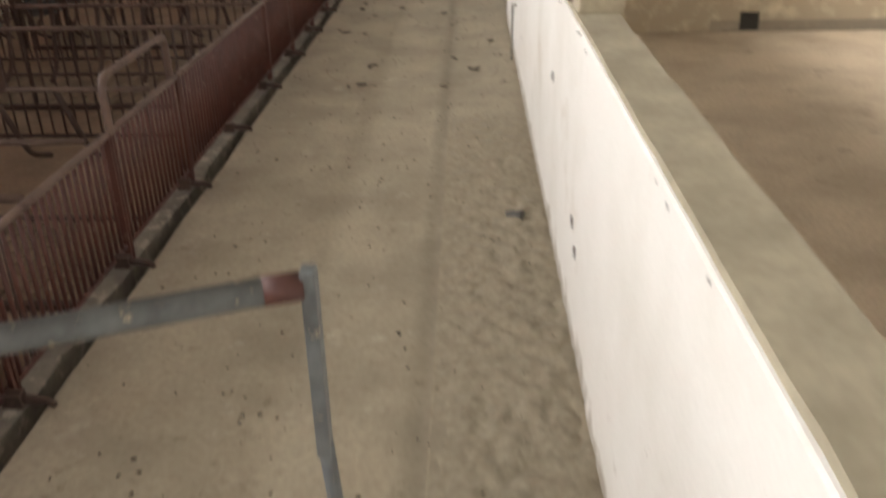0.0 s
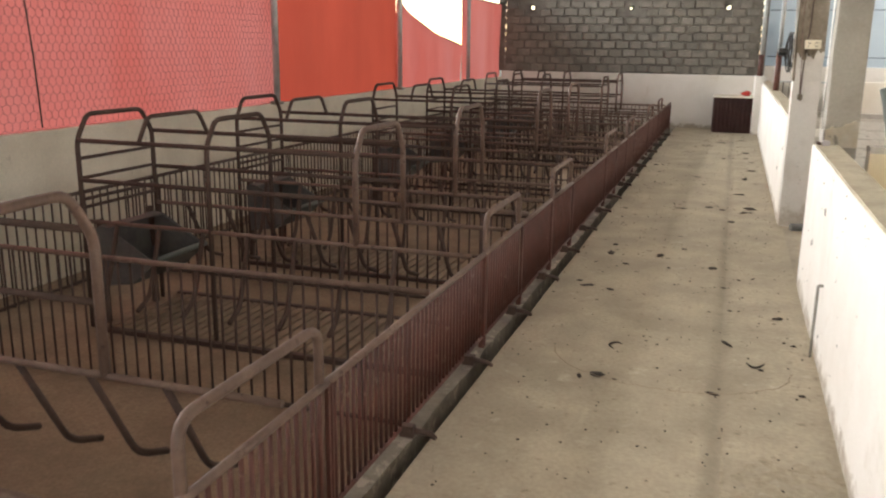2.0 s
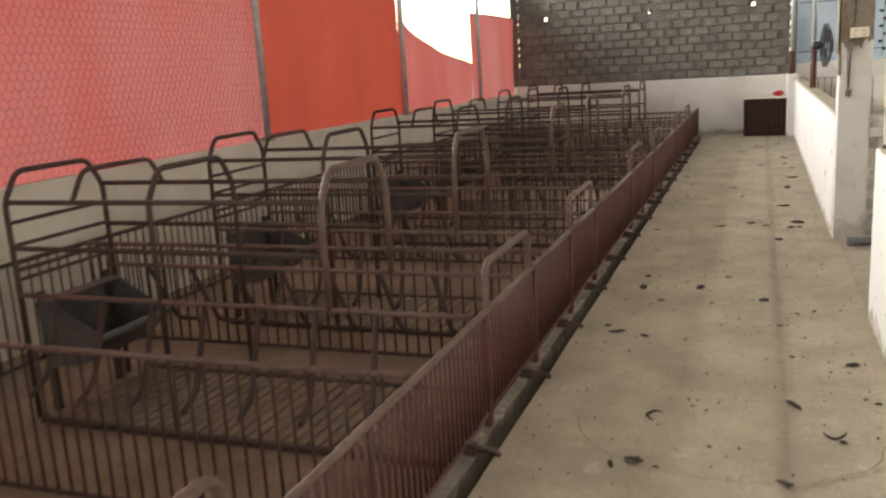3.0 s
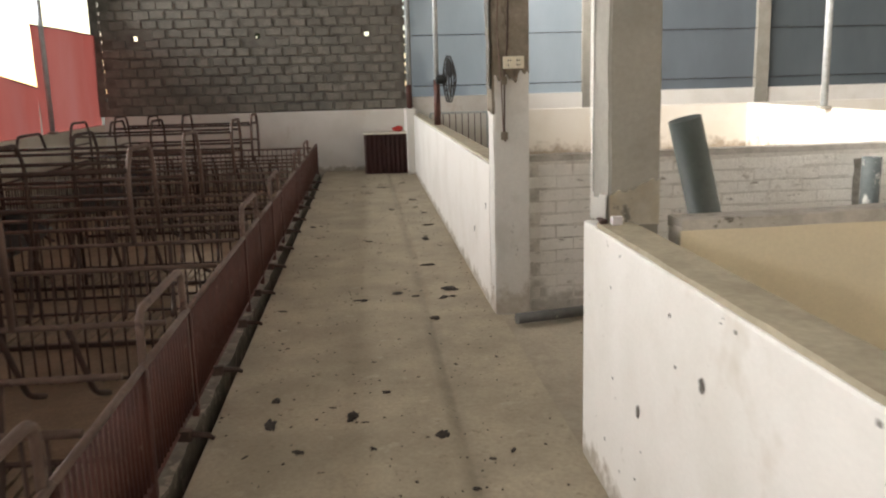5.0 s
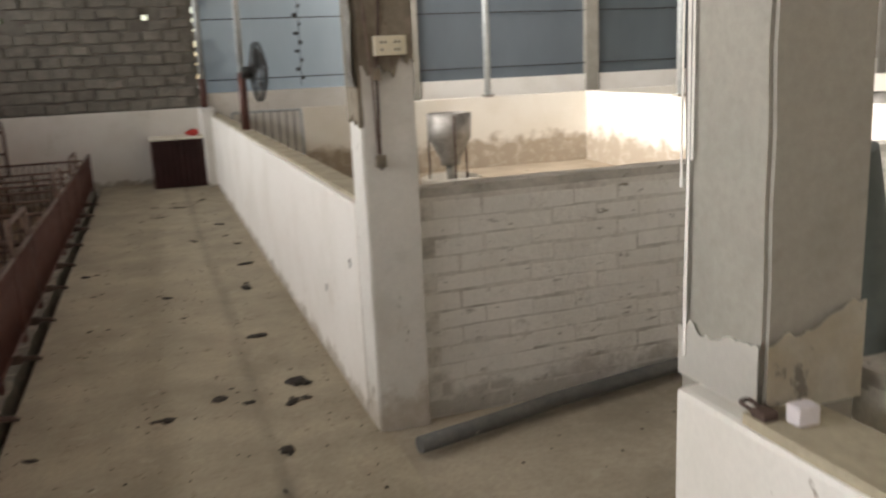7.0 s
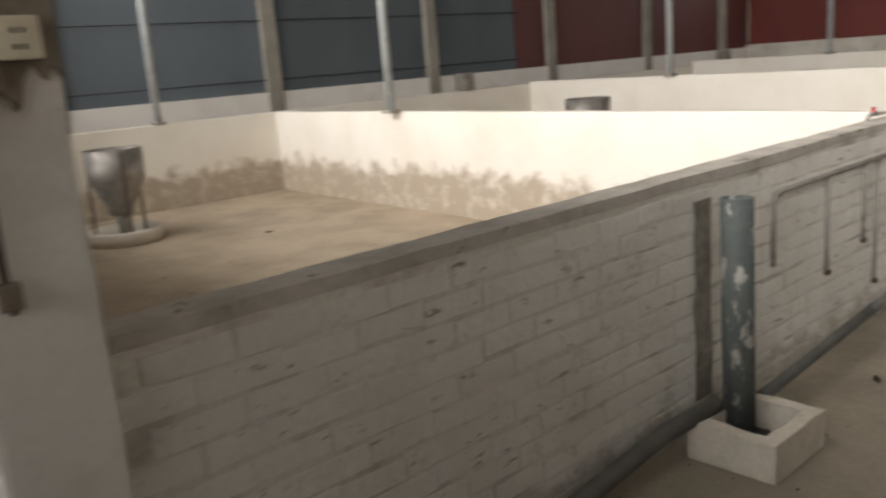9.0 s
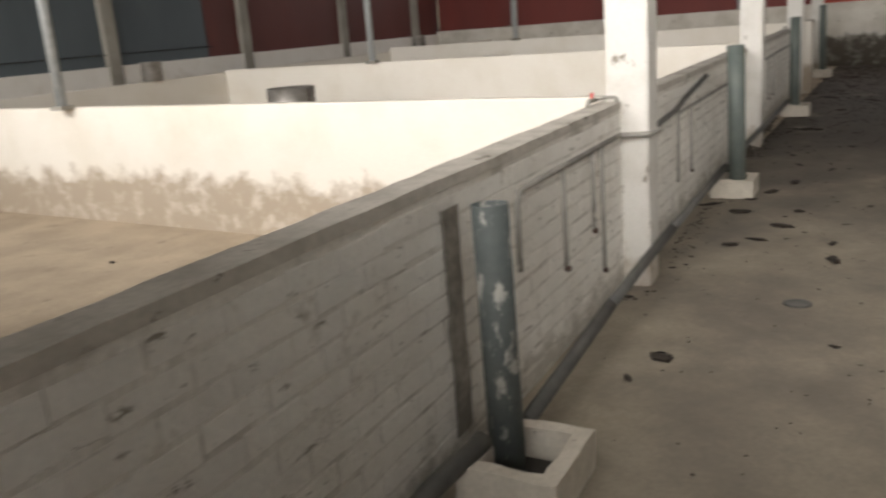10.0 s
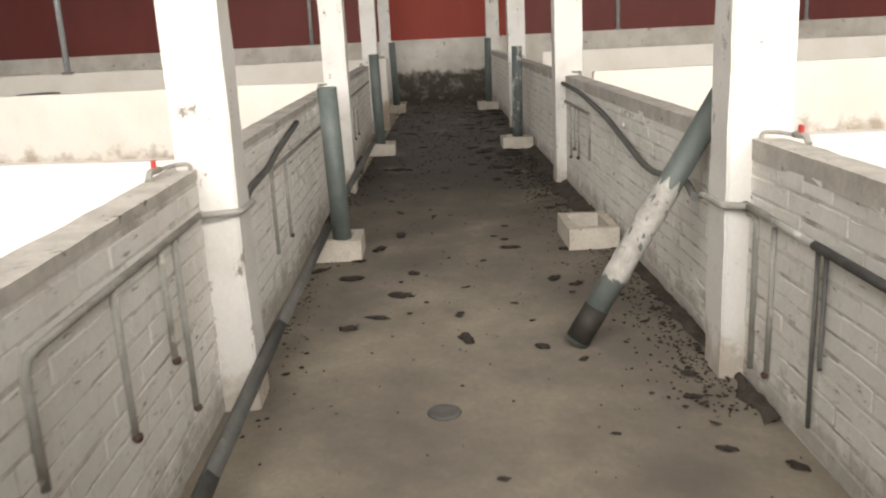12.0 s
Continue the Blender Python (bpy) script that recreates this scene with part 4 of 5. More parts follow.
for nm, a, b in (("front_sheet", (0, 0), (0.76, 0.0)), ("side_sheet", (0.77, 0.01), (0.77, 0.6)), ("side_sheet", (-0.01, 0.6), (-0.01, 0.01))):
    bm = bmesh.new()
    corrugated(bm, a, b, 0.004, 0.655)
    part(nm, bm, M_MAROON, t)
bm = bmesh.new()
cuboid(bm, -0.03, 0.80, -0.03, 0.62, 0.655, 0.685, 0.008)
part("lid", bm, M_LOW, t, "dusty pale lid")
bm = bmesh.new()
bmesh.ops.create_icosphere(bm, subdivisions=3, radius=0.075)
for v in bm.verts:
    v.co = Vector((v.co.x * 1.3, v.co.y, v.co.z * 0.6 + 0.04)) + Vector(noise.noise_vector(v.co * 14)) * 0.03
    v.co.z = max(v.co.z, 0.0)
ob = tagged(part("rag", bm, M_TAPRED), "crumpled red rag lying on the box", "rag")
ob.location = (0.42, 19.52, 0.686)

# ---------------------------------------------------------------- fan, can and bar on the near wall
t = thing("fan_post", "galvanised steel post on the wall with a rusty bracket", "post", (0.80, 3.56, WH))
bm = bmesh.new()
tube(bm, [(0, 0, 0.05), (0, 0, roof_z(0.8) - WH + 0.05)], 0.045, 16)
part("pole", bm, M_GALV, t)
bm = bmesh.new()
cuboid(bm, -0.075, 0.07, -0.075, 0.075, -0.004, 0.06, 0.012)
lumpy(bm, 0.008, 20)
part("footing", bm, M_CAP, t, "cracked cement footing with red paint")
bm = bmesh.new()
cuboid(bm, -0.075, -0.02, -0.055, -0.043, 0.30, 0.35, 0.003)
cuboid(bm, -0.085, -0.065, -0.06, -0.02, 0.28, 0.37, 0.003)
part("bracket", bm, M_RUST, t)
bm = bmesh.new()
cuboid(bm, -0.032, 0.032, -0.006, 0.006, -0.032, 0.032, 0.004)
bm.transform(Matrix.Translation((-0.11, 0.02, 0.35)) @ Matrix.Rotation(0.75, 4, "Y"))
part("plywood_tag", bm, M_LOW, t)
bm = bmesh.new()
tube(bm, [(-0.045, -0.03, 0.9), (-0.05, -0.03, 0.55), (-0.06, -0.04, 0.38), (-0.09, -0.04, 0.33)], 0.006, 6)
part("cable", bm, M_PEEL, t, "old yellowed cable")
t = thing("red_bar", "rusty red steel bar standing against the post", "bar", (0.73, 3.72, WH + 0.002))
bm = bmesh.new()
tube(bm, [(0, 0, 0), (0.03, -0.06, 0.95)], 0.017, 8)
part("bar", bm, M_RED, t)


def fan(x, y, z, facing, r=0.25, label="wall fan with a black wire cage"):
    """Cage of wire rings and spokes round three blades and a motor."""
    t = thing("fan", label, "fan", (x, y, z))
    t.rotation_euler = (0, 0, facing)
    for nm, d in (("front_cage", 0.07), ("back_cage", -0.05)):
        bm = bmesh.new()
        for k, rr in enumerate((r, r * 0.78, r * 0.55, r * 0.32)):
            off = d * (1 - (rr / r) ** 2) + (0.015 if d > 0 else -0.015)
            pts = [(off, rr * math.cos(a * math.pi / 14), rr * math.sin(a * math.pi / 14)) for a in range(29)]
            tube(bm, pts, 0.004 if k else 0.008, 5)
        for i in range(20):
            a = i * math.pi / 10
            tube(bm, [(d * (1 - q * q) + (0.015 if d > 0 else -0.015), q * r * math.cos(a), q * r * math.sin(a)) for q in (0.1, 0.4, 0.7, 1.0)], 0.0028, 4)
        part(nm, bm, M_RUST if z < 2 and y < 5 else M_CABLE, t)
    for i in range(3):
        bm = bmesh.new()
        a = i * 2 * math.pi / 3
        prev = None
        for q, wd in ((0.15, 0.25), (0.45, 0.5), (0.85, 0.45)):
            c = Vector((0, q * r * math.cos(a), q * r * math.sin(a)))
            side = Vector((0.35, -math.sin(a), math.cos(a))).normalized() * wd * r * 0.7
            pair = [bm.verts.new(c - side), bm.verts.new(c + side)]
            if prev:
                bm.faces.new((prev[0], prev[1], pair[1], pair[0]))
            prev = pair
        bmesh.ops.solidify(bm, geom=bm.faces[:], thickness=0.004)
        part("blade", bm, M_BLACK, t)
    bm = bmesh.new()
    lathe(bm, [(0.03, -0.16), (0.055, -0.14), (0.055, -0.05), (0.03, -0.02), (0.0, -0.02)], 14)
    bm.transform(Matrix.Rotation(radians(90), 4, "Y"))
    part("motor", bm, M_BLACK, t)
    return t


fan(0.955, 3.64, 1.47, radians(-8))
fp = thing("fan_post", "dark maroon post on the wall carrying a fan", "post", (0.775, 15.6, WH))
bm = bmesh.new()
tube(bm, [(0, 0, 0), (0, 0, 0.55)], 0.04, 12)
part("sleeve", bm, M_RED, fp)
bm = bmesh.new()
tube(bm, [(0, 0, 0.5), (0, 0, roof_z(0.78) - WH + 0.05)], 0.03, 12)
part("pole", bm, M_GALV, fp)
fan(0.90, 15.35, 1.52, radians(4), 0.27, "black wall fan on a post")

t = thing("spray_can", "tall aerosol can with black cap and printed blue label", "can", (0.775, 4.28, WH + 0.003))
for nm, mt, prof in (("body", M_PALE, [(0.031, 0), (0.033, 0.004), (0.033, 0.165), (0.029, 0.185)]), ("cap", M_BLACK, [(0.031, 0.186), (0.031, 0.235), (0.027, 0.245)]),
                     ("blue_print", M_BLUE, [(0.0334, 0.07), (0.0334, 0.105)]), ("orange_print", M_ORANGE, [(0.0334, 0.015), (0.0334, 0.055)]),
                     ("dark_print", M_BLUE, [(0.0334, 0.125), (0.0334, 0.15)])):
    bm = bmesh.new()
    lathe(bm, prof, 20)
    part(nm, bm, mt, t)
t = thing("small_bottle", "small clear bottle standing beside the can", "bottle", (0.715, 4.33, WH + 0.003))
bm = bmesh.new()
lathe(bm, [(0.018, 0), (0.02, 0.005), (0.02, 0.04), (0.008, 0.052), (0.008, 0.062)], 14)
part("bottle", bm, M_PALE, t)
t = thing("padlock", "old dark padlock lying on top of the wall", "padlock", (0.735, 8.10, WH + 0.006))
bm = bmesh.new()
cuboid(bm, -0.014, 0.014, -0.02, 0.012, 0.0, 0.016, 0.004)
part("lock_body", bm, M_RUST, t)
bm = bmesh.new()
tube(bm, bend([(-0.010, 0.010, 0.008), (-0.010, 0.045, 0.012), (0.010, 0.045, 0.012), (0.010, 0.010, 0.008)], 0.010), 0.0035, 6)
part("shackle", bm, M_RUST, t)
t = thing("white_cap", "small white plastic cap lying on the wall", "cap", (0.775, 8.06, WH + 0.006))
bm = bmesh.new()
cuboid(bm, -0.02, 0.02, -0.015, 0.015, 0, 0.032, 0.005)
part("cap", bm, M_PALE, t)

# ---------------------------------------------------------------- things on the stained column
t = thing("socket_box", "ivory electric socket box on the column", "socket", (0.745, 10.385, 1.565))
bm = bmesh.new()
cuboid(bm, 0, 0.13, -0.028, 0.004, 0, 0.075, 0.005)
part("housing", bm, M_IVORY, t)
for i, (dx, dz) in enumerate(((0.03, 0.05), (0.045, 0.05), (0.085, 0.05), (0.10, 0.05), (0.085, 0.022), (0.10, 0.022), (0.03, 0.022))):
    bm = bmesh.new()
    cuboid(bm, dx - 0.003, dx + 0.003, -0.0295, -0.027, dz - 0.005, dz + 0.005)
    part("slot", bm, M_BLACK, t)
# Thin tubes and lumps that stand in for a brown peeling stain.
t = thing("old_wiring", "brown peeling stain down the column, built of strands and lumps", "wiring", (0.755, 10.385, 1.1))
for nm, pts, r, mt in (("wire", [(0.03, 0, 1.1), (0.02, -0.004, 0.62), (0.0, -0.006, 0.45), (-0.005, -0.005, 0.1), (0.0, -0.004, 0.02)], 0.006, M_RUST),
                       ("wire", [(-0.03, 0, 1.1), (-0.045, -0.004, 0.7), (-0.02, -0.006, 0.35), (-0.01, -0.004, 0.05)], 0.004, M_RAIL)):
    bm = bmesh.new()
    tube(bm, pts, r, 6)
    part(nm, bm, mt, t)
for z, w in ((0.37, 0.022), (0.03, 0.026)):
    bm = bmesh.new()
    cuboid(bm, -w, w * 0.6, -0.022, 0.006, z, z + 0.05, 0.004)
    part("crust_lump", bm, M_HEAD, t)
t = thing("torn_sack", "torn dark sack hanging on the column's edge", "sack", (0.675, 10.40, 1.45))
bm = bmesh.new()
cells = [[bm.verts.new((-0.012 - 0.03 * abs(noise.noise(Vector((i * 0.7, j * 0.6, 2)))), 0.03 * i - 0.02, 0.055 * j - 0.03 * noise.noise(Vector((i, j, 0))))) for i in range(5)] for j in range(12)]
for r0, r1 in zip(cells, cells[1:]):
    for i in range(4):
        bm.faces.new((r0[i], r0[i + 1], r1[i + 1], r1[i]))
bmesh.ops.solidify(bm, geom=bm.faces[:], thickness=0.006)
part("cloth", bm, M_CONDUIT, t)

# cream paint left at the bare column's foot, on its two faces
def paint_patch(p0, p1, off, zs, mat, label):
    bm = bmesh.new()
    n = 40
    p0, p1, off = Vector(p0), Vector(p1), Vector(off)
    lo, hi = [], []
    for i in range(n + 1):
        p = p0.lerp(p1, i / n)
        h = zs[0] + (zs[1] - zs[0]) * i / n + 0.014 * noise.noise(Vector((i * 0.117 + 0.3, off.x * 90, 1.3))) + 0.02 * max(0, noise.noise(Vector((i * 0.293, off.x * 313 + 1.37, 2.71))))
        lo.append(bm.verts.new(p + Vector((0, 0, WH - 0.01))))
        hi.append(bm.verts.new(p + off * 0.3 + Vector((0, 0, WH + max(0.02, h)))))
    for i in range(n):
        bm.faces.new((lo[i], lo[i + 1], hi[i + 1], hi[i]))
    bmesh.ops.solidify(bm, geom=bm.faces[:], thickness=0.004)
    return tagged(part("paint_remains", bm, mat), label, "paint", kind="structure")


paint_patch((0.768, 8.1325, 0), (0.958, 8.1325, 0), (0, -0.002, 0), (0.10, 0.16), M_PEEL, "flaking cream paint at the column's foot")
paint_patch((0.7575, 8.355, 0), (0.7575, 8.142, 0), (-0.002, 0, 0), (0.075, 0.10), M_WHITE, "white paint remains at the column's foot")

def bare_patch(p0, p1, z0, z1, seed, mat, label):
    """Plaster broken away from a column's face: a thin layer with a ragged lower edge."""
    p0, p1 = Vector(p0), Vector(p1)
    bm = bmesh.new()
    n = 26
    back = Vector((0, 0, 1)).cross(p1 - p0).normalized() * 0.02
    lo = [bm.verts.new(p0.lerp(p1, i / n) + Vector((0, 0, z0 + 0.09 * noise.noise(Vector((i * 0.19, seed, 0.7))) + 0.03 * noise.noise(Vector((i * 0.63, seed, 4.2)))))) for i in range(n + 1)]
    hi = [bm.verts.new(p0.lerp(p1, i / n) + Vector((0, 0, z1))) for i in range(n + 1)]
    blo, bhi = [bm.verts.new(v.co + back) for v in lo], [bm.verts.new(v.co + back) for v in hi]
    for i in range(n):
        for q in ((lo[i], lo[i + 1], hi[i + 1], hi[i]), (blo[i], bhi[i], bhi[i + 1], blo[i + 1]), (lo[i], blo[i], blo[i + 1], lo[i + 1]), (hi[i], hi[i + 1], bhi[i + 1], bhi[i])):
            bm.faces.new(q)
    bm.faces.new((lo[0], hi[0], bhi[0], blo[0]))
    bm.faces.new((lo[n], blo[n], bhi[n], hi[n]))
    bmesh.ops.recalc_face_normals(bm, faces=bm.faces[:])
    return tagged(part("bare_concrete", bm, mat), label, "column", kind="structure")


bare_patch((0.684, 10.382, 0), (0.909, 10.382, 0), 1.52, 3.4, 2.0, M_HEAD, "brown bare concrete where the column's plaster came off")
bare_patch((0.675, 10.602, 0), (0.675, 10.394, 0), 1.30, 3.4, 8.0, M_HEAD, "brown bare concrete where the column's plaster came off")
# white paint runs down the edge of the bare column
t = tagged(new("paint_run"), "white paint run down the bare column's edge", "paint", kind="structure")
for xs_, ya, z_lo, z_hi, w in ((0.757, 8.335, 1.0, 2.6, 0.006), (0.757, 8.322, 1.35, 2.6, 0.004), (0.757, 8.348, 1.30, 2.6, 0.004)):
    bm = bmesh.new()
    m_ = 24
    rows_ = []
    for i in range(m_ + 1):
        z = z_lo + (z_hi - z_lo) * i / m_
        c = ya + 0.006 * noise.noise(Vector((0, ya * 50, z * 3)))
        ww = w * (0.6 + 0.8 * abs(noise.noise(Vector((3, ya * 50, z * 7)))))
        rows_.append([bm.verts.new((xs_ - 0.001, c - ww, z)), bm.verts.new((xs_ - 0.004, c, z)), bm.verts.new((xs_ - 0.001, c + ww, z))])
    for r0, r1 in zip(rows_, rows_[1:]):
        for q in range(2):
            bm.faces.new((r0[q], r1[q], r1[q + 1], r0[q + 1])).smooth = True
    part("run", bm, M_WHITE, t)

# ---------------------------------------------------------------- tube gate at the corridor's start
t = thing("tube_gate", "flaking grey tube gate bar with a flat steel end leg", "gate", (-0.9, 1.396, 0))
bm = bmesh.new()
tube(bm, [(0, 0, 0.925), (0.997, 0.380, 0.937)], 0.021, 14)
part("tube", bm, M_HOOK, t)
bm = bmesh.new()
tube(bm, [(0.997, 0.380, 0.937), (1.048, 0.398, 0.937)], 0.0216, 14)
part("end_sleeve", bm, M_RED, t, "red-painted tube end")
gx, gy = 1.048, 0.398
bm = bmesh.new()
cuboid(bm, gx, gx + 0.022, gy - 0.015, gy + 0.015, 0.64, 0.964, 0.003)
part("end_plate", bm, M_HOOK, t)
bm = bmesh.new()
tube(bm, [(gx + 0.012, gy, 0.665), (gx + 0.022, gy - 0.008, 0.545), (gx + 0.05, gy - 0.02, 0.0)], 0.013, 8)
part("leg", bm, M_HOOK, t)
bm = bmesh.new()
tube(bm, [(0, 0, 0.0), (0, 0, 0.995)], 0.026, 10)
part("hinge_post", bm, M_RUST, t)

# small drop bolt on the wall's foot
t = thing("wall_hook", "rusty steel rod fixed to the wall's foot", "hook", (0.703, 6.82, 0))
bm = bmesh.new()
tube(bm, bend([(0.02, 0.0, 0.385), (-0.012, 0, 0.39), (-0.012, 0.0, 0.0)], 0.02), 0.008, 6)
part("rod", bm, M_CONDUIT, t)
# holes knocked in the whitewash
for y, z in ((4.06, 0.62), (10.77, 0.66), (3.25, 0.36), (3.15, 0.30), (7.6, 0.45), (7.1, 0.72), (11.4, 0.4)):
    bm = bmesh.new()
    bmesh.ops.create_icosphere(bm, subdivisions=2, radius=0.017)
    for v in bm.verts:
        v.co = Vector((v.co.x * 0.2, v.co.y, v.co.z * 1.3)) + Vector(noise.noise_vector(v.co * 60 + Vector((y, 0, 0)))) * 0.006
    ob = tagged(part("wall_chip", bm, M_BLOCKJOINT), "dark chip knocked out of the whitewash", "chip", kind="structure")
    ob.location = (WX0 - 0.001 if y > 9 else 0.714, y, z)

# small pocks in the near end of the wall and its rim
rng = random.Random(4)
for i in range(46):
    y, z = (rng.uniform(5.6, 8.1), rng.uniform(0.05, 0.93)) if i < 26 else (rng.uniform(1.0, 8.1), WH - 0.02 - abs(rng.gauss(0, 0.02)))
    r = rng.uniform(0.003, 0.008)
    bm = bmesh.new()
    bmesh.ops.create_icosphere(bm, subdivisions=1, radius=r)
    for v in bm.verts:
        v.co = Vector((v.co.x * 0.25, v.co.y * rng.uniform(0.8, 1.8), v.co.z)) + Vector(noise.noise_vector(v.co * 90 + Vector((y * 9, 0, 0)))) * r * 0.5
    ob = tagged(part("wall_chip", bm, M_BLOCKJOINT), "dark pock in the whitewash", "chip", kind="structure")
    ob.location = (0.7145, y, z)

# wire netting in front of the near tarpaulin
bm = bmesh.new()
verts, edges_ = {}, []
cell = 0.068
for row in range(28):
    for k in range(95):
        y, z = 4.0 + k * cell + (cell / 2 if row % 2 else 0), 0.93 + row * 0.060
        a, b, c = (y, z), (y + cell / 2, z + 0.020), (y + cell, z)
        for p, q in ((a, b), (b, c), (b, (y + cell / 2, z + 0.060))):
            edges_.append((p, q))
for p, q in edges_:
    d = Vector((0, q[0] - p[0], q[1] - p[1]))
    s = Vector((0, -d.z, d.y)).normalized() * 0.0014
    a, b = Vector((0, *p)), Vector((0, *q))
    w = Vector((0.0025, 0, 0))
    v = [bm.verts.new(a - s), bm.verts.new(a + s), bm.verts.new(b + s), bm.verts.new(b - s), bm.verts.new(a + w), bm.verts.new(b + w)]
    bm.faces.new(v[:4])
    bm.faces.new((v[0], v[3], v[5], v[4]))
    bm.faces.new((v[1], v[4], v[5], v[2]))
net = tagged(part("wire_netting", bm, M_NET), "hexagonal wire netting in front of the tarpaulin", "netting", kind="stuff")
net.location = (WALL_W - 0.02, 0, 0)

t = thing("hanging_wire", "thin dark wire hanging in front of the netting", "wire", (WALL_W + 0.02, 7.1, 0.95))
bm = bmesh.new()
tube(bm, [(0, 0.02, 0.0), (0.01, -0.01, 0.5), (0, -0.05, 1.1), (0, -0.06, 2.2)], 0.006, 5)
part("wire", bm, M_CABLE, t)

# slatted floor under the crates
for y in CRATES:
    t = thing("slatted_floor", "dusty slatted floor grid under a crate", "floor grid", (-3.4, y - 0.06, PEN_Z + 0.004), group="slatted floors")
    bm = bmesh.new()
    n = 34
    for i in range(n):
        x = i * 2.3 / n
        cuboid(bm, x, x + 0.05, 0, 0.82, 0.0, 0.018)
    tagged(part("slats", bm, M_SLAT, t), kind="stuff")
    for yy in (-0.02, 0.80):
        bm = bmesh.new()
        cuboid(bm, -0.01, 2.32, yy, yy + 0.04, 0.0, 0.03, 0.004)
        part("kerb_bar", bm, M_RUST, t)

# ---------------------------------------------------------------- drain boxes and pipes in the aisle
def trap_box(x0, x1, y0, y1, h=0.145):
    t = thing("drain_box", "small whitewashed concrete box open at the top", "drain box", ((x0 + x1) / 2, (y0 + y1) / 2, -0.004), group="drain boxes")
    a, b = (x1 - x0) / 2, (y1 - y0) / 2
    w = 0.06
    bm = bmesh.new()
    for c in ((-a, a, -b, -b + w, 0, h), (-a, a, b - w, b, 0, h), (-a, -a + w, -b + w, b - w, 0, h), (a - w, a, -b + w, b - w, 0, h)):
        cuboid(bm, *c)
    bmesh.ops.remove_doubles(bm, verts=bm.verts[:], dist=0.001)
    bmesh.ops.subdivide_edges(bm, edges=bm.edges[:], cuts=3, use_grid_fill=True)
    lumpy(bm, 0.009, 9.0, lambda v: v.co.z < 0.01)
    part("box", bm, M_TRAP, t)
    bm = bmesh.new()
    cuboid(bm, -a + w * 0.9, a - w * 0.9, -b + w * 0.9, b - w * 0.9, 0.0, 0.03)
    part("dark_bottom", bm, M_DARK, t, "dark bottom of the open box")
    return t


before_aisle = set(scene.collection.objects)
for c in ((2.94, 3.33, 10.06, 10.40), (7.63, 7.98, 10.10, 10.42), (12.6, 12.96, 10.06, 10.40), (18.2, 18.55, 10.08, 10.40),
          (7.62, 8.16, 8.33, 8.68), (12.65, 13.0, 8.32, 8.70), (18.0, 18.35, 8.32, 8.70)):
    trap_box(*c)


def stand_pipe(x, y, z0, z1, mat, label, lean=(0, 0), r=0.06):
    t = thing("stand_pipe", label, "pipe", (x, y, z0), group="stand pipes")
    bm = bmesh.new()
    hollow(bm, (0, 0, 0), (lean[0], lean[1], z1 - z0), r, r - 0.006)
    part("pipe", bm, mat, t)
    return t


stand_pipe(3.16, 10.31, 0.027, 0.945, M_PVCWORN, "upright plastic pipe with flaking old whitewash", (0.02, 0.02))
stand_pipe(7.72, 10.23, 0.027, 1.17, M_PVC, "upright grey-green plastic pipe in a drain box", (-0.04, 0.02), 0.065)
stand_pipe(12.72, 10.24, 0.027, 1.24, M_PVC, "upright grey-green plastic pipe in a drain box", (0.02, 0.02), 0.062)
stand_pipe(18.36, 10.24, 0.027, 1.30, M_PVC, "upright grey-green plastic pipe in a drain box", (0.0, 0.03), 0.062)
stand_pipe(12.8, 8.50, 0.027, 1.25, M_PVCWORN, "upright plastic pipe with flaking old whitewash", (0.02, -0.02), 0.065)
stand_pipe(18.15, 8.50, 0.027, 1.30, M_PVC, "upright grey-green plastic pipe in a drain box", (0.02, -0.02), 0.062)

# leaning pipe: green above, thick plaster in the middle, dark wet foot
t = thing("leaning_pipe", "grey-green plastic pipe leaning on a column, crusted with plaster", "pipe", (5.86, 8.93, 0.015))
top = Vector((0.02, -0.72, 1.22))
bm = bmesh.new()
hollow(bm, (0, 0, 0), top, 0.058, 0.052)
part("pipe", bm, M_PVC, t)
bm = bmesh.new()
axis = top.normalized()
s = axis.cross(Vector((1, 0, 0))).normalized()
u = s.cross(axis)
rings = []
for i in range(19):
    f = 0.24 + 0.38 * i / 18
    rings.append([bm.verts.new(top * f + (0.058 + (0.003 if 0 < i < 18 else -0.004) + 0.007 * noise.noise(Vector((i * 0.9, math.cos(j * 0.314) * 2.5, math.sin(j * 0.314) * 2.5)))) * (math.cos(j * math.pi / 10) * s + math.sin(j * math.pi / 10) * u)
                               + axis * (0.12 * noise.noise(Vector((j * 0.7, i, 4))) if i in (0, 18) else 0)) for j in range(20)])
for r0, r1 in zip(rings, rings[1:]):
    for j in range(20):
        bm.faces.new((r0[j], r0[(j + 1) % 20], r1[(j + 1) % 20], r1[j])).smooth = True
part("plaster_crust", bm, M_CRUST, t, "thick white plaster crust")
bm = bmesh.new()
hollow(bm, top * 0.012, top * 0.14, 0.0605, 0.057)
part("dirty_foot", bm, M_DARK, t, "dark wet foot of the pipe")

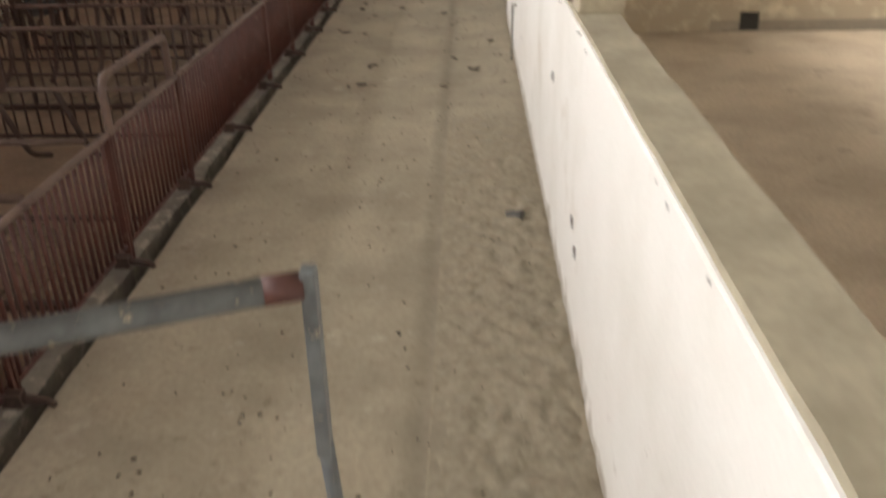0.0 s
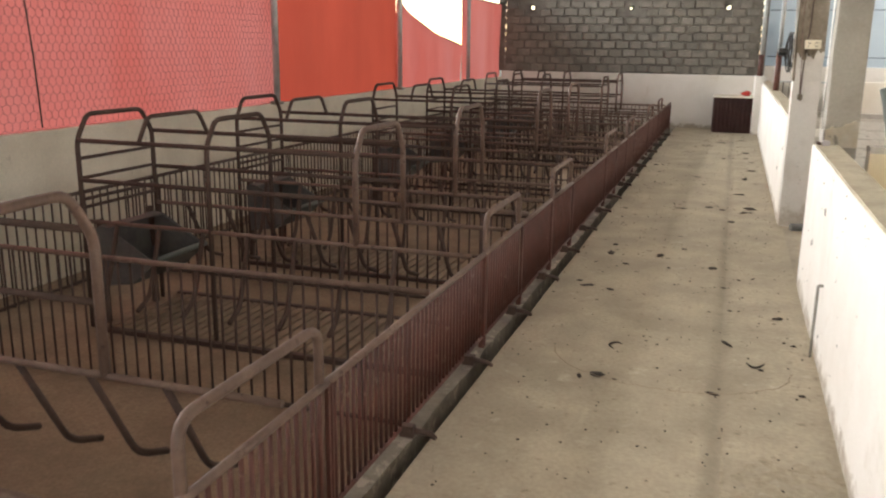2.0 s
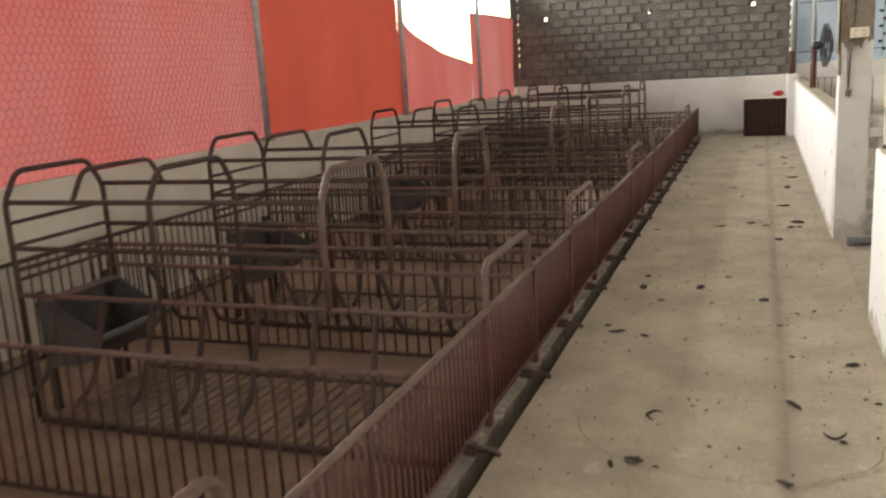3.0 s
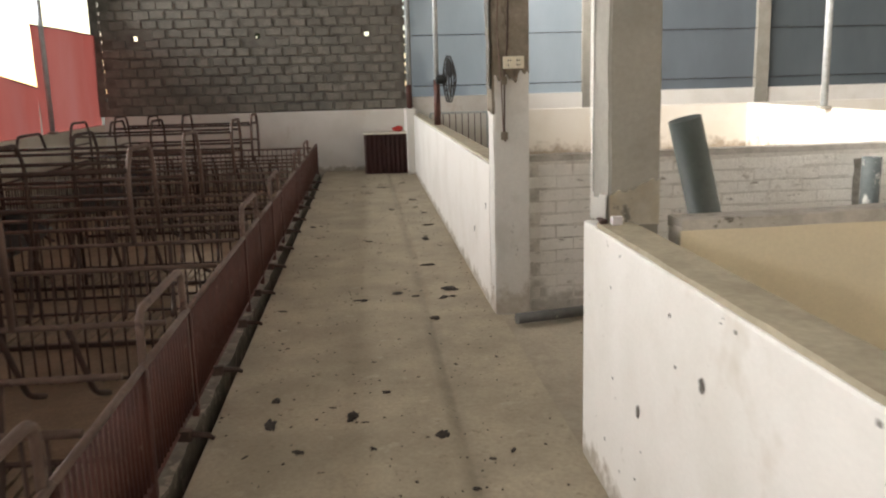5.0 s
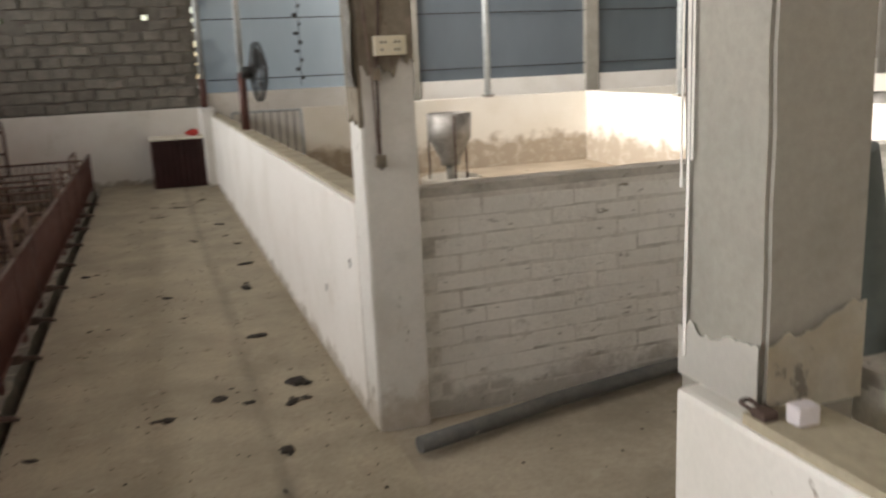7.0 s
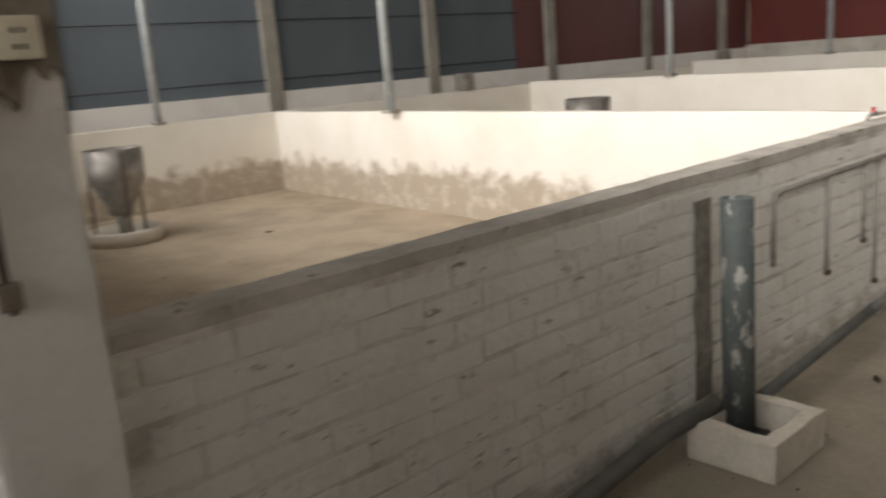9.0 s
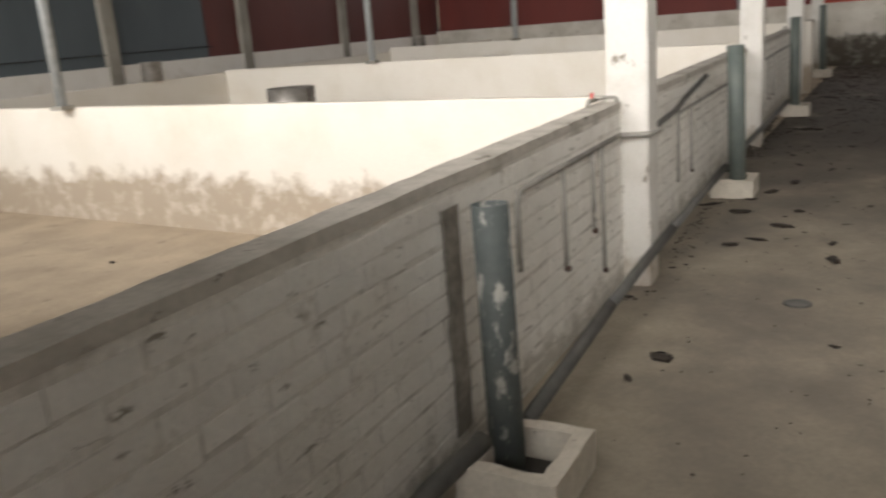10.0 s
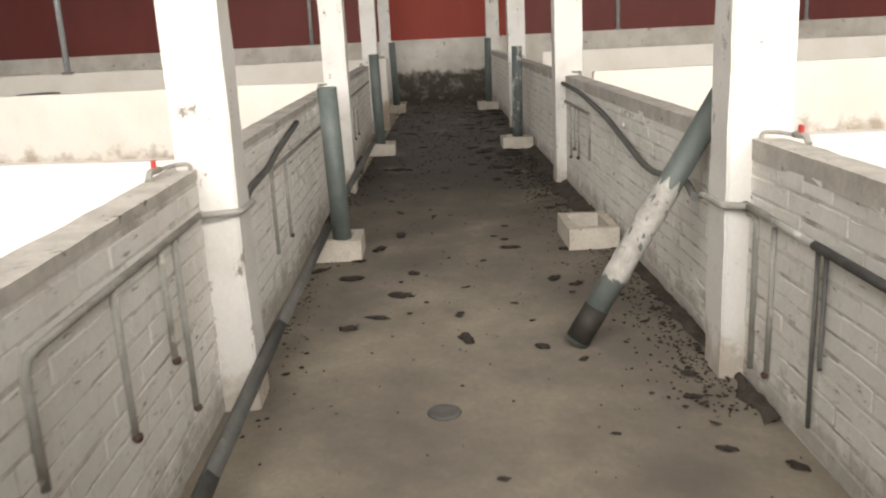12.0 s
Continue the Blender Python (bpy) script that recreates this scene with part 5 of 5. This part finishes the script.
# mud and droppings swept against the foot of the aisle walls
def mud_drift(x0, x1, y, out, width, height, seed, label):
    bm = bmesh.new()
    n, k = int((x1 - x0) / 0.035), 9
    cells = []
    for i in range(n + 1):
        x = x0 + (x1 - x0) * i / n
        w = width * max(0.12, 0.55 + 0.9 * noise.noise(Vector((x * 1.7, seed, 0))) + 0.35 * noise.noise(Vector((x * 7, seed, 3))))
        row = []
        for j in range(k + 1):
            q = Vector((x * 11, j * 1.1, seed))
            h = height * (1 - j / k) * (0.6 + 0.9 * abs(noise.noise(q * 0.8))) + 0.008 * noise.noise(q)
            row.append(bm.verts.new((x + 0.012 * noise.noise(q + Vector((5, 0, 0))), y + out * w * j / k, -0.012 if j == k else max(-0.011, h))))
        cells.append(row)
    for r0, r1 in zip(cells, cells[1:]):
        for j in range(k):
            bm.faces.new((r0[j], r1[j], r1[j + 1], r0[j + 1])).smooth = True
    bmesh.ops.recalc_face_normals(bm, faces=bm.faces[:])
    return tagged(part("mud_drift", bm, M_MUD), label, "dirt", kind="stuff")


mud_drift(4.95, 7.6, SY1 + 0.012, 1, 0.10, 0.03, 1.0, "dark dried mud along the wall's foot")
mud_drift(8.2, 12.6, SY1 + 0.012, 1, 0.22, 0.05, 5.0, "dark dried mud along the wall's foot")
mud_drift(8.0, 12.5, NY0 - 0.012, -1, 0.16, 0.04, 9.0, "dark dried mud along the wall's foot")

# green pipe behind the aisle's south wall
stand_pipe(1.46, 8.47, 0.0, 1.33, M_PVC, "thick grey-green plastic pipe leaning in the aisle", (-0.34, -0.02), 0.065)

# pipe lying on the aisle floor, then the channel along the wall's foot
t = thing("floor_pipe", "dirty grey plastic pipe lying along the wall's foot", "pipe", (0, 0, 0))
bm = bmesh.new()
tube(bm, [(0.79, 10.17, 0.045), (1.2, 10.27, 0.04), (1.5, 10.33, 0.05), (2.25, 10.43, 0.06), (2.8, 10.42, 0.13), (3.08, 10.36, 0.175)], 0.035, 12)
part("pipe", bm, M_DUCT, t)
t = thing("foot_conduit", "square grey plastic channel along the wall's foot", "conduit", (0, 0, 0))
for xa, xb, za, zb in ((3.33, 4.4, 0.125, 0.20), (4.4, 5.7, 0.20, 0.235), (5.7, 7.63, 0.235, 0.25), (7.98, 12.6, 0.25, 0.2)):
    bm = bmesh.new()
    tube(bm, [(xa, 10.31, za), (xb, 10.31, zb)], 0.034, 4)
    part("channel", bm, M_DUCT, t)


def wall_pipes(x_start, x_end, y, z, drops, out, ends, label):
    """A plastered supply pipe on the wall, with drops to the drinkers."""
    t = thing("wall_pipe", label, "pipe", (0, y, 0))
    bm = bmesh.new()
    tube(bm, bend([(x_start, -out * 0.006, ends), (x_start, -out * 0.006, z), (x_end, -out * 0.006, z + 0.0)], 0.05), 0.0135, 8)
    part("main", bm, M_CONDUIT, t)
    for x, zl in drops:
        bm = bmesh.new()
        tube(bm, [(x, -out * 0.005, z), (x + 0.01, -out * 0.005, zl)], 0.012, 8)
        part("drop", bm, M_CONDUIT, t)
        bm = bmesh.new()
        bmesh.ops.create_icosphere(bm, subdivisions=2, radius=0.017, matrix=Matrix.Translation((x + 0.01, out * 0.0, zl)))
        part("nipple", bm, M_RUST, t)
    return t


def pipe_round_column(t, pts, r, mat):
    """Length of a pipe that bends out round a column's face."""
    bm = bmesh.new()
    tube(bm, bend(pts, 0.03), r, 8)
    part("offset_bend", bm, mat, t)


# dark strip down the wall behind the first stand pipe, about as wide as it
bm = bmesh.new()
cells = []
for i in range(25):
    z = 0.12 + 0.80 * i / 24
    w = 0.062 + 0.025 * noise.noise(Vector((0, 0, z * 9)))
    c = 3.22 + 0.015 * noise.noise(Vector((4, 0, z * 5)))
    cells.append([bm.verts.new((c + w * s, NY0 - (0.012 if abs(s) < 1 else 0.0085), z)) for s in (-1, -0.5, 0.5, 1)])
for r0, r1 in zip(cells, cells[1:]):
    for i in range(3):
        bm.faces.new((r0[i], r0[i + 1], r1[i + 1], r1[i])).smooth = True
tagged(part("dark_strip", bm, M_DARKSTRIP), "soft dark strip down the brick wall behind a pipe", "stain", kind="structure")
LBL = "grey supply pipe fixed to the wall with drops"
wp = wall_pipes(3.79, 5.29, NY0 - 0.016, 0.85, ((4.33, 0.38), (4.76, 0.45), (4.92, 0.2)), -1, 0.53, LBL)
pipe_round_column(wp, [(5.27, 0.006, 0.85), (5.31, -0.148, 0.85), (5.56, -0.148, 0.84), (5.60, -0.05, 0.81)], 0.0135, M_CONDUIT)
t = thing("hose", "dark grey sagging water hose along the wall", "hose", (0, NY0 - 0.03, 0))
bm = bmesh.new()
tube(bm, bend([(5.55, -0.08, 0.80), (6.1, 0, 0.80), (6.6, 0, 0.82), (6.9, 0, 0.87), (7.7, 0, 0.95)], 0.1), 0.018, 8)
part("hose", bm, M_DUCT, t)
wall_pipes(6.75, 9.9, NY0 - 0.016, 0.78, ((7.2, 0.3),), -1, 0.3, LBL)
wall_pipes(11.2, 14.8, NY0 - 0.016, 0.8, ((12.0, 0.3), (12.5, 0.3)), -1, 0.3, LBL)
wall_pipes(5.30, 5.39, SY1 + 0.016, 0.72, ((5.12, 0.12),), 1, 0.08, LBL)
wall_pipes(8.9, 10.2, SY1 + 0.016, 0.78, ((9.4, 0.35), (9.6, 0.4), (9.8, 0.3)), 1, 0.4, LBL)
t = thing("hose", "dark grey sagging water hose along the wall", "hose", (0, SY1 + 0.03, 0))
bm = bmesh.new()
tube(bm, bend([(5.66, 0.12, 0.74), (6.2, 0.0, 0.72), (6.9, 0, 0.64), (8.2, 0, 0.84), (9.2, 0, 0.93), (10.2, 0.0, 0.95)], 0.25, 6), 0.019, 8)
part("hose", bm, M_DUCT, t)
t = thing("wall_pipe", "thick dark grey pipe running along the wall", "pipe", (0, SY1 + 0.03, 0))
bm = bmesh.new()
tube(bm, [(2.6, 0.0, 0.735), (3.9, 0.0, 0.742), (4.74, 0.0, 0.750)], 0.017, 10)
part("main", bm, M_DUCT, t)
bm = bmesh.new()
tube(bm, [(4.74, -0.003, 0.750), (5.39, -0.003, 0.757)], 0.015, 10)
part("whitewashed_length", bm, M_CONDUIT, t, "whitewashed length of the pipe")
pipe_round_column(t, [(5.35, -0.003, 0.756), (5.385, 0.089, 0.757), (5.635, 0.089, 0.755), (5.67, 0.09, 0.742)], 0.015, M_CONDUIT)
for x, zl in ((4.72, 0.10), (4.66, 0.34), (4.05, 0.12), (3.5, 0.08)):
    bm = bmesh.new()
    tube(bm, [(x, -0.004, 0.735), (x + 0.006, -0.006, 0.35), (x - 0.004, -0.004, zl)], 0.009, 6)
    part("drop", bm, M_DUCT, t)


def tap(x, y, out, red=True):
    """Tap on the pen wall's top beside a column; out: side of the aisle (-1 south of the north wall)."""
    t = thing("tap", "grey water tap with a red handle on the wall" if red else "grey water tap on the wall", "tap", (x, y, WA + 0.01))
    bm = bmesh.new()
    tube(bm, bend([(0.03, out * 0.05, -0.06), (0.03, out * 0.05, 0.02), (0.0, 0.0, 0.022), (-0.10, -out * 0.03, 0.02)], 0.02), 0.009, 8)
    part("supply", bm, M_CONDUIT, t)
    bm = bmesh.new()
    tube(bm, bend([(-0.09, -out * 0.03, 0.02), (-0.17, -out * 0.04, 0.024), (-0.20, -out * 0.04, -0.004)], 0.015), 0.013, 8)
    part("spout", bm, M_CONDUIT, t)
    if red:
        bm = bmesh.new()
        cuboid(bm, -0.15, -0.12, -out * 0.035 - 0.007, -out * 0.035 + 0.007, 0.032, 0.062, 0.004)
        part("handle", bm, M_TAPRED, t)
    return t


for x in (5.27, 10.16, 15.05):
    tap(x, 10.56, -1, x < 6)
for x in (5.34, 10.16, 15.05):
    tap(x, 8.22, 1, x < 6)

for ob in set(scene.collection.objects) - before_aisle:
    if ob.parent is None:
        ob.matrix_basis = SKEW @ ob.matrix_basis

# ---------------------------------------------------------------- pen furniture
def hopper(x, y, z=0.0):
    t = thing("hopper_feeder", "stainless round hopper feeder over a concrete ring", "feeder", (x, y, z), group="hopper feeders")
    bm = bmesh.new()
    lathe(bm, [(0.12, 0.28), (0.13, 0.36), (0.27, 0.62), (0.275, 0.92), (0.265, 0.92), (0.26, 0.63), (0.12, 0.37)], 24)
    part("hopper", bm, M_STEEL, t)
    bm = bmesh.new()
    lathe(bm, [(0.30, 0.0), (0.36, 0.0), (0.38, 0.12), (0.34, 0.14), (0.30, 0.06), (0.0, 0.05)], 24)
    part("trough_ring", bm, M_TRAP, t)
    for i in range(3):
        a = i * 2.1 + 0.4
        bm = bmesh.new()
        tube(bm, [(0.28 * math.cos(a), 0.28 * math.sin(a), 0.05), (0.27 * math.cos(a), 0.27 * math.sin(a), 0.9)], 0.012, 6)
        part("leg", bm, M_RUST, t)
    bm = bmesh.new()
    lathe(bm, [(0.05, 0.06), (0.06, 0.3)], 12)
    part("feed_tube", bm, M_STEEL, t)
    return t


hopper(3.38, 17.05)
for x, y in ((8.7, 15.5), (13.6, 15.2), (8.4, 3.2), (13.8, 3.6)):
    hopper(x, y, -0.1 if y < 8 else 0)
for x, y in ((9.6, 18.66), (17.2, 18.66)):
    t = thing("bucket", "dull metal drum standing on the pens' back wall", "drum", (x, y, 1.02))
    bm = bmesh.new()
    lathe(bm, [(0.14, 0.0), (0.15, 0.02), (0.15, 0.26), (0.155, 0.27), (0.145, 0.27), (0.14, 0.03), (0.0, 0.02)], 20)
    part("drum", bm, M_STEEL, t)

# barred gate in the back wall of the first pen
t = thing("barred_gate", "grey steel barred pen gate", "gate", (0.9, BACK_N + 0.05, 0))
bm = bmesh.new()
tube(bm, bend([(0.02, 0, 0.08), (0.02, 0, 1.0), (0.93, 0, 1.0), (0.93, 0, 0.08), (0.02, 0, 0.08)], 0.03), 0.016, 8)
part("gate_frame", bm, M_GALV, t)
for i in range(1, 9):
    bm = bmesh.new()
    tube(bm, [(0.02 + 0.101 * i, 0, 0.08), (0.02 + 0.101 * i, 0, 1.0)], 0.008, 6)
    part("bar", bm, M_RUST, t)

# dark block on the first south pen's wall that stands in for a shaded hole
bm = bmesh.new()
cuboid(bm, 2.70, 2.86, SY0 - 0.012, SY0 + 0.01, -0.09, 0.06, 0.004)
tagged(part("dark_hole_block", bm, M_DARK), "dark block standing in for a shaded hole at the pen wall's foot", "drain", kind="structure")

# flies and dirt hanging on a string in front of the curtain
t = thing("hanging_string", "string with dark dirt tufts in front of the curtain", "string", (2.1, NORTH - 0.1, 1.28))
bm = bmesh.new()
tube(bm, [(0, 0, 0), (0.02, 0, 0.9), (-0.03, 0, 2.6), (-0.03, 0, roof_z(2.1) - 1.2)], 0.005, 5)
part("string", bm, M_CABLE, t)
for i in range(11):
    bm = bmesh.new()
    bmesh.ops.create_icosphere(bm, subdivisions=1, radius=0.04)
    for v in bm.verts:
        v.co = Vector((v.co.x * (0.7 + 0.5 * (i % 2)), v.co.y * 0.4, v.co.z * 0.8)) + Vector(noise.noise_vector(v.co * 30 + Vector((i, 0, 0)))) * 0.02
    bm.transform(Matrix.Translation((0.03 * (-1) ** i, 0, 0.12 + i * 0.13)))
    part("tuft", bm, M_CABLE, t)
# rails along the curtains
for z in (1.42, 2.28, 3.1):
    bm = bmesh.new()
    tube(bm, [(0.75, NORTH + 0.0, z), (12.4, NORTH + 0.0, z)], 0.008, 5)
    tagged(part("trim", bm, M_CABLE), "thin dark cord holding the curtain sheets", "cord", kind="structure")

# ---------------------------------------------------------------- litter
def clump(x, y, size, flat=0.25, mat=M_LITTER, z=0.0, name="dung_clump", label="dark dry dung clump on the floor", seed=0):
    rg = random.Random(seed)
    bm = bmesh.new()
    bmesh.ops.create_icosphere(bm, subdivisions=3, radius=1)
    o = Vector((rg.uniform(0, 50), rg.uniform(0, 50), 0))
    sx, sy, a = rg.uniform(0.5, 1.2), rg.uniform(0.3, 0.8), rg.uniform(0, 3.1)
    for v in bm.verts:
        k = 0.9 + 0.6 * noise.noise(v.co * 1.9 + o) + 0.4 * noise.noise(v.co * 5.3 + o)
        v.co = Vector((v.co.x * sx * k, v.co.y * sy * k, max(-0.02, v.co.z * flat * 0.65 * k))) * size
    bm.transform(Matrix.Rotation(a, 4, "Z"))
    for f in bm.faces:
        f.smooth = True
    ob = tagged(part(name, bm, mat), label, "dung", group="floor litter")
    ob.location = (x, y, z)
    return ob


rng = random.Random(11)
k = 0
for x, y, s in ((-0.60, 9.05, 0.05), (-0.23, 8.80, 0.06), (-0.45, 8.45, 0.05), (0.45, 11.15, 0.09), (-0.22, 10.92, 0.05), (0.58, 4.10, 0.045), (0.35, 12.0, 0.08),
                (-0.6, 8.75, 0.08), (4.30, 10.08, 0.05), (5.2, 9.64, 0.0), (6.25, 10.16, 0.07), (5.7, 9.0, 0.04), (5.25, 8.62, 0.04), (8.3, 10.0, 0.1), (7.6, 10.25, 0.06), (4.32, 10.10, 0.06), (5.40, 10.50, 0.04), (5.08, 10.48, 0.045), (7.38, 10.50, 0.09), (7.18, 10.25, 0.11), (6.79, 9.91, 0.09), (5.88, 9.17, 0.04), (4.67, 8.42, 0.045), (5.66, 10.38, 0.03),
                (0.15, 15.2, 0.07), (0.45, 16.0, 0.08), (0.1, 17.4, 0.1), (0.4, 17.9, 0.08), (-0.1, 16.8, 0.06), (0.5, 14.0, 0.08), (0.42, 13.2, 0.07)):
    if s:
        clump(x, y, s, 0.09, seed=k)
        k += 1
for i in range(90):
    clump(rng.uniform(-0.75, 0.62), rng.uniform(6.0, 18.8), rng.choice((0.015, 0.02, 0.03, 0.045)), 0.11, seed=100 + i)
for i in range(26):
    clump(rng.uniform(3.2, 13), rng.uniform(8.5, 10.3), rng.choice((0.012, 0.018, 0.025, 0.035)), 0.1, seed=200 + i)
for i in range(44):
    clump(rng.uniform(5.8, 12), rng.uniform(8.6, 10.3), rng.choice((0.025, 0.04, 0.055, 0.075)), 0.1, seed=600 + i)
for i in range(80):
    clump(rng.uniform(10.5, 20), rng.choice((rng.uniform(8.5, 10.6), rng.uniform(8.6, 9.2))), rng.uniform(0.05, 0.16), 0.08, seed=300 + i)
for i in range(36):
    clump(rng.uniform(4.6, 11), 8.42 + rng.uniform(0, 0.2), rng.uniform(0.02, 0.055), 0.14, seed=400 + i)
for i in range(14):
    clump(rng.uniform(1.2, 5.3), rng.uniform(11, 18), rng.uniform(0.02, 0.06), 0.2, seed=500 + i)
for x, y, a in ((-0.28, 6.62, 0.4), (0.42, 6.6, 2.6)):
    t = thing("dry_twig", "curled dry stalk lying on the floor", "twig", (x, y, 0.006))
    t.rotation_euler = (0, 0, a)
    bm = bmesh.new()
    tube(bm, [(0.04 * math.cos(0.5 + i * 0.35), 0.05 * math.sin(0.5 + i * 0.35), 0.004 * math.sin(i)) for i in range(11)], [0.002 + 0.004 * math.sin(math.pi * i / 10) for i in range(11)], 5)
    part("stalk", bm, M_LITTER, t)
ob = clump(0.58, 4.1, 0.06, 0.6, M_STONE, 0.0, "stone", "broken grey stone at the wall's foot", 77)
verts, faces = [], []
for i in range(7000):
    if i < 1100:
        x, y = rng.uniform(-0.84, 0.66), rng.uniform(0, 19)
    elif i < 1700:
        x, y = rng.uniform(1, 21), rng.uniform(8.35, 10.45)
    elif i < 3400:
        x = rng.uniform(5.05, 12)
        y = 8.36 + abs(rng.gauss(0, 0.07 + 0.012 * x))
    elif i < 3650:
        x, y = rng.uniform(5, 12), 10.42 - abs(rng.gauss(0, 0.10))
    else:
        x, y = 9.5 + 11 * math.sqrt(rng.random()), rng.uniform(8.35, 10.7)
    y += 0.028 * (x - 3.0) * (1 if i > 1700 else 0)
    s = rng.uniform(0.003, 0.009) * (1 if i < 1700 else rng.uniform(0.7, 1.9) * (1.7 if x > 9.5 else 1))
    a = rng.uniform(0, 6)
    b0 = len(verts)
    for j in range(4):
        verts.append((x + s * math.cos(a + j * 1.57) * rng.uniform(0.5, 1.5), y + s * math.sin(a + j * 1.57) * rng.uniform(0.5, 1.5), 0.0))
    verts.append((x, y, s * 0.3 + 0.003))
    faces += [(b0 + j, b0 + (j + 1) % 4, b0 + 4) for j in range(4)]
me = bpy.data.meshes.new("crumbs")
me.from_pydata(verts, [], faces)
me.materials.append(M_LITTER)
tagged(part("crumbs", me, M_LITTER), "small dark crumbs scattered over the floor", "litter", kind="stuff")
# Thin raised disc that stands in for a round dark floor stain.
t = thing("drain_cover", "thin disc standing in for a round dark stain on the aisle floor", "drain cover", (5.2, 9.64, -0.004))
bm = bmesh.new()
lathe(bm, [(0.07, 0.0), (0.068, 0.004), (0.05, 0.005), (0.047, 0.003), (0.0, 0.003)], 24)
part("cover", bm, M_DUCT, t)

# ---------------------------------------------------------------- outside: trees beyond the west side
def tree(x, y, h, seed):
    rg = random.Random(seed)
    t = thing("tree", "leafy green tree outside the barn", "tree", (x, y, -0.6))
    bm = bmesh.new()
    tube(bm, [(0, 0, 0), (0.1, 0.05, h * 0.3), (0.0, 0.15, h * 0.6), (0.1, 0.1, h * 0.85)], [0.16, 0.12, 0.08, 0.04], 8)
    tips = []
    for i in range(9):
        z = h * (0.3 + 0.06 * i)
        a = rg.uniform(0, 6.3)
        e = Vector((math.cos(a) * h * 0.3, math.sin(a) * h * 0.3, z + h * 0.15))
        tube(bm, [(0.05, 0.1, z), e * 0.6 + Vector((0, 0, z * 0.38)), e], [0.06, 0.04, 0.015], 6)
        tips.append(e)
    part("trunk", bm, M_BARK, t)
    v, f = [], []
    for i in range(2600):
        c = rg.choice(tips) + Vector((rg.gauss(0, h * 0.1), rg.gauss(0, h * 0.1), rg.gauss(0, h * 0.08)))
        d = Vector((rg.gauss(0, 1), rg.gauss(0, 1), rg.gauss(0, 0.6))).normalized() * rg.uniform(0.08, 0.16)
        w = d.cross(Vector((rg.gauss(0, 1), rg.gauss(0, 1), rg.gauss(0, 1)))).normalized() * 0.05
        b0 = len(v)
        v += [c - d, c + w, c + d, c - w]
        f.append((b0, b0 + 1, b0 + 2, b0 + 3))
    me = bpy.data.meshes.new("crown")
    me.from_pydata(v, [], f)
    me.materials.append(M_LEAF)
    part("crown", me, M_LEAF, t)
    return t


for i, (x, y, h) in enumerate(((-15.5, 9.5, 6.5), (-16.5, 13.5, 6.5), (-17, 19.0, 6.0), (-16, 4.0, 6.5), (-18.5, 24.5, 6.0), (-3.2, 26.0, 5.5))):
    tree(x, y, h, 50 + i)

brick_wall("wall_aisle_north", 0.90, EAST, NY0, -1, (0.9, 6.8), "whitewashed brick wall beside the cross aisle")
brick_wall("wall_aisle_south", 1.0, EAST, SY1, 1, (4.0, 9.9), "whitewashed brick wall beside the cross aisle", 0.045)
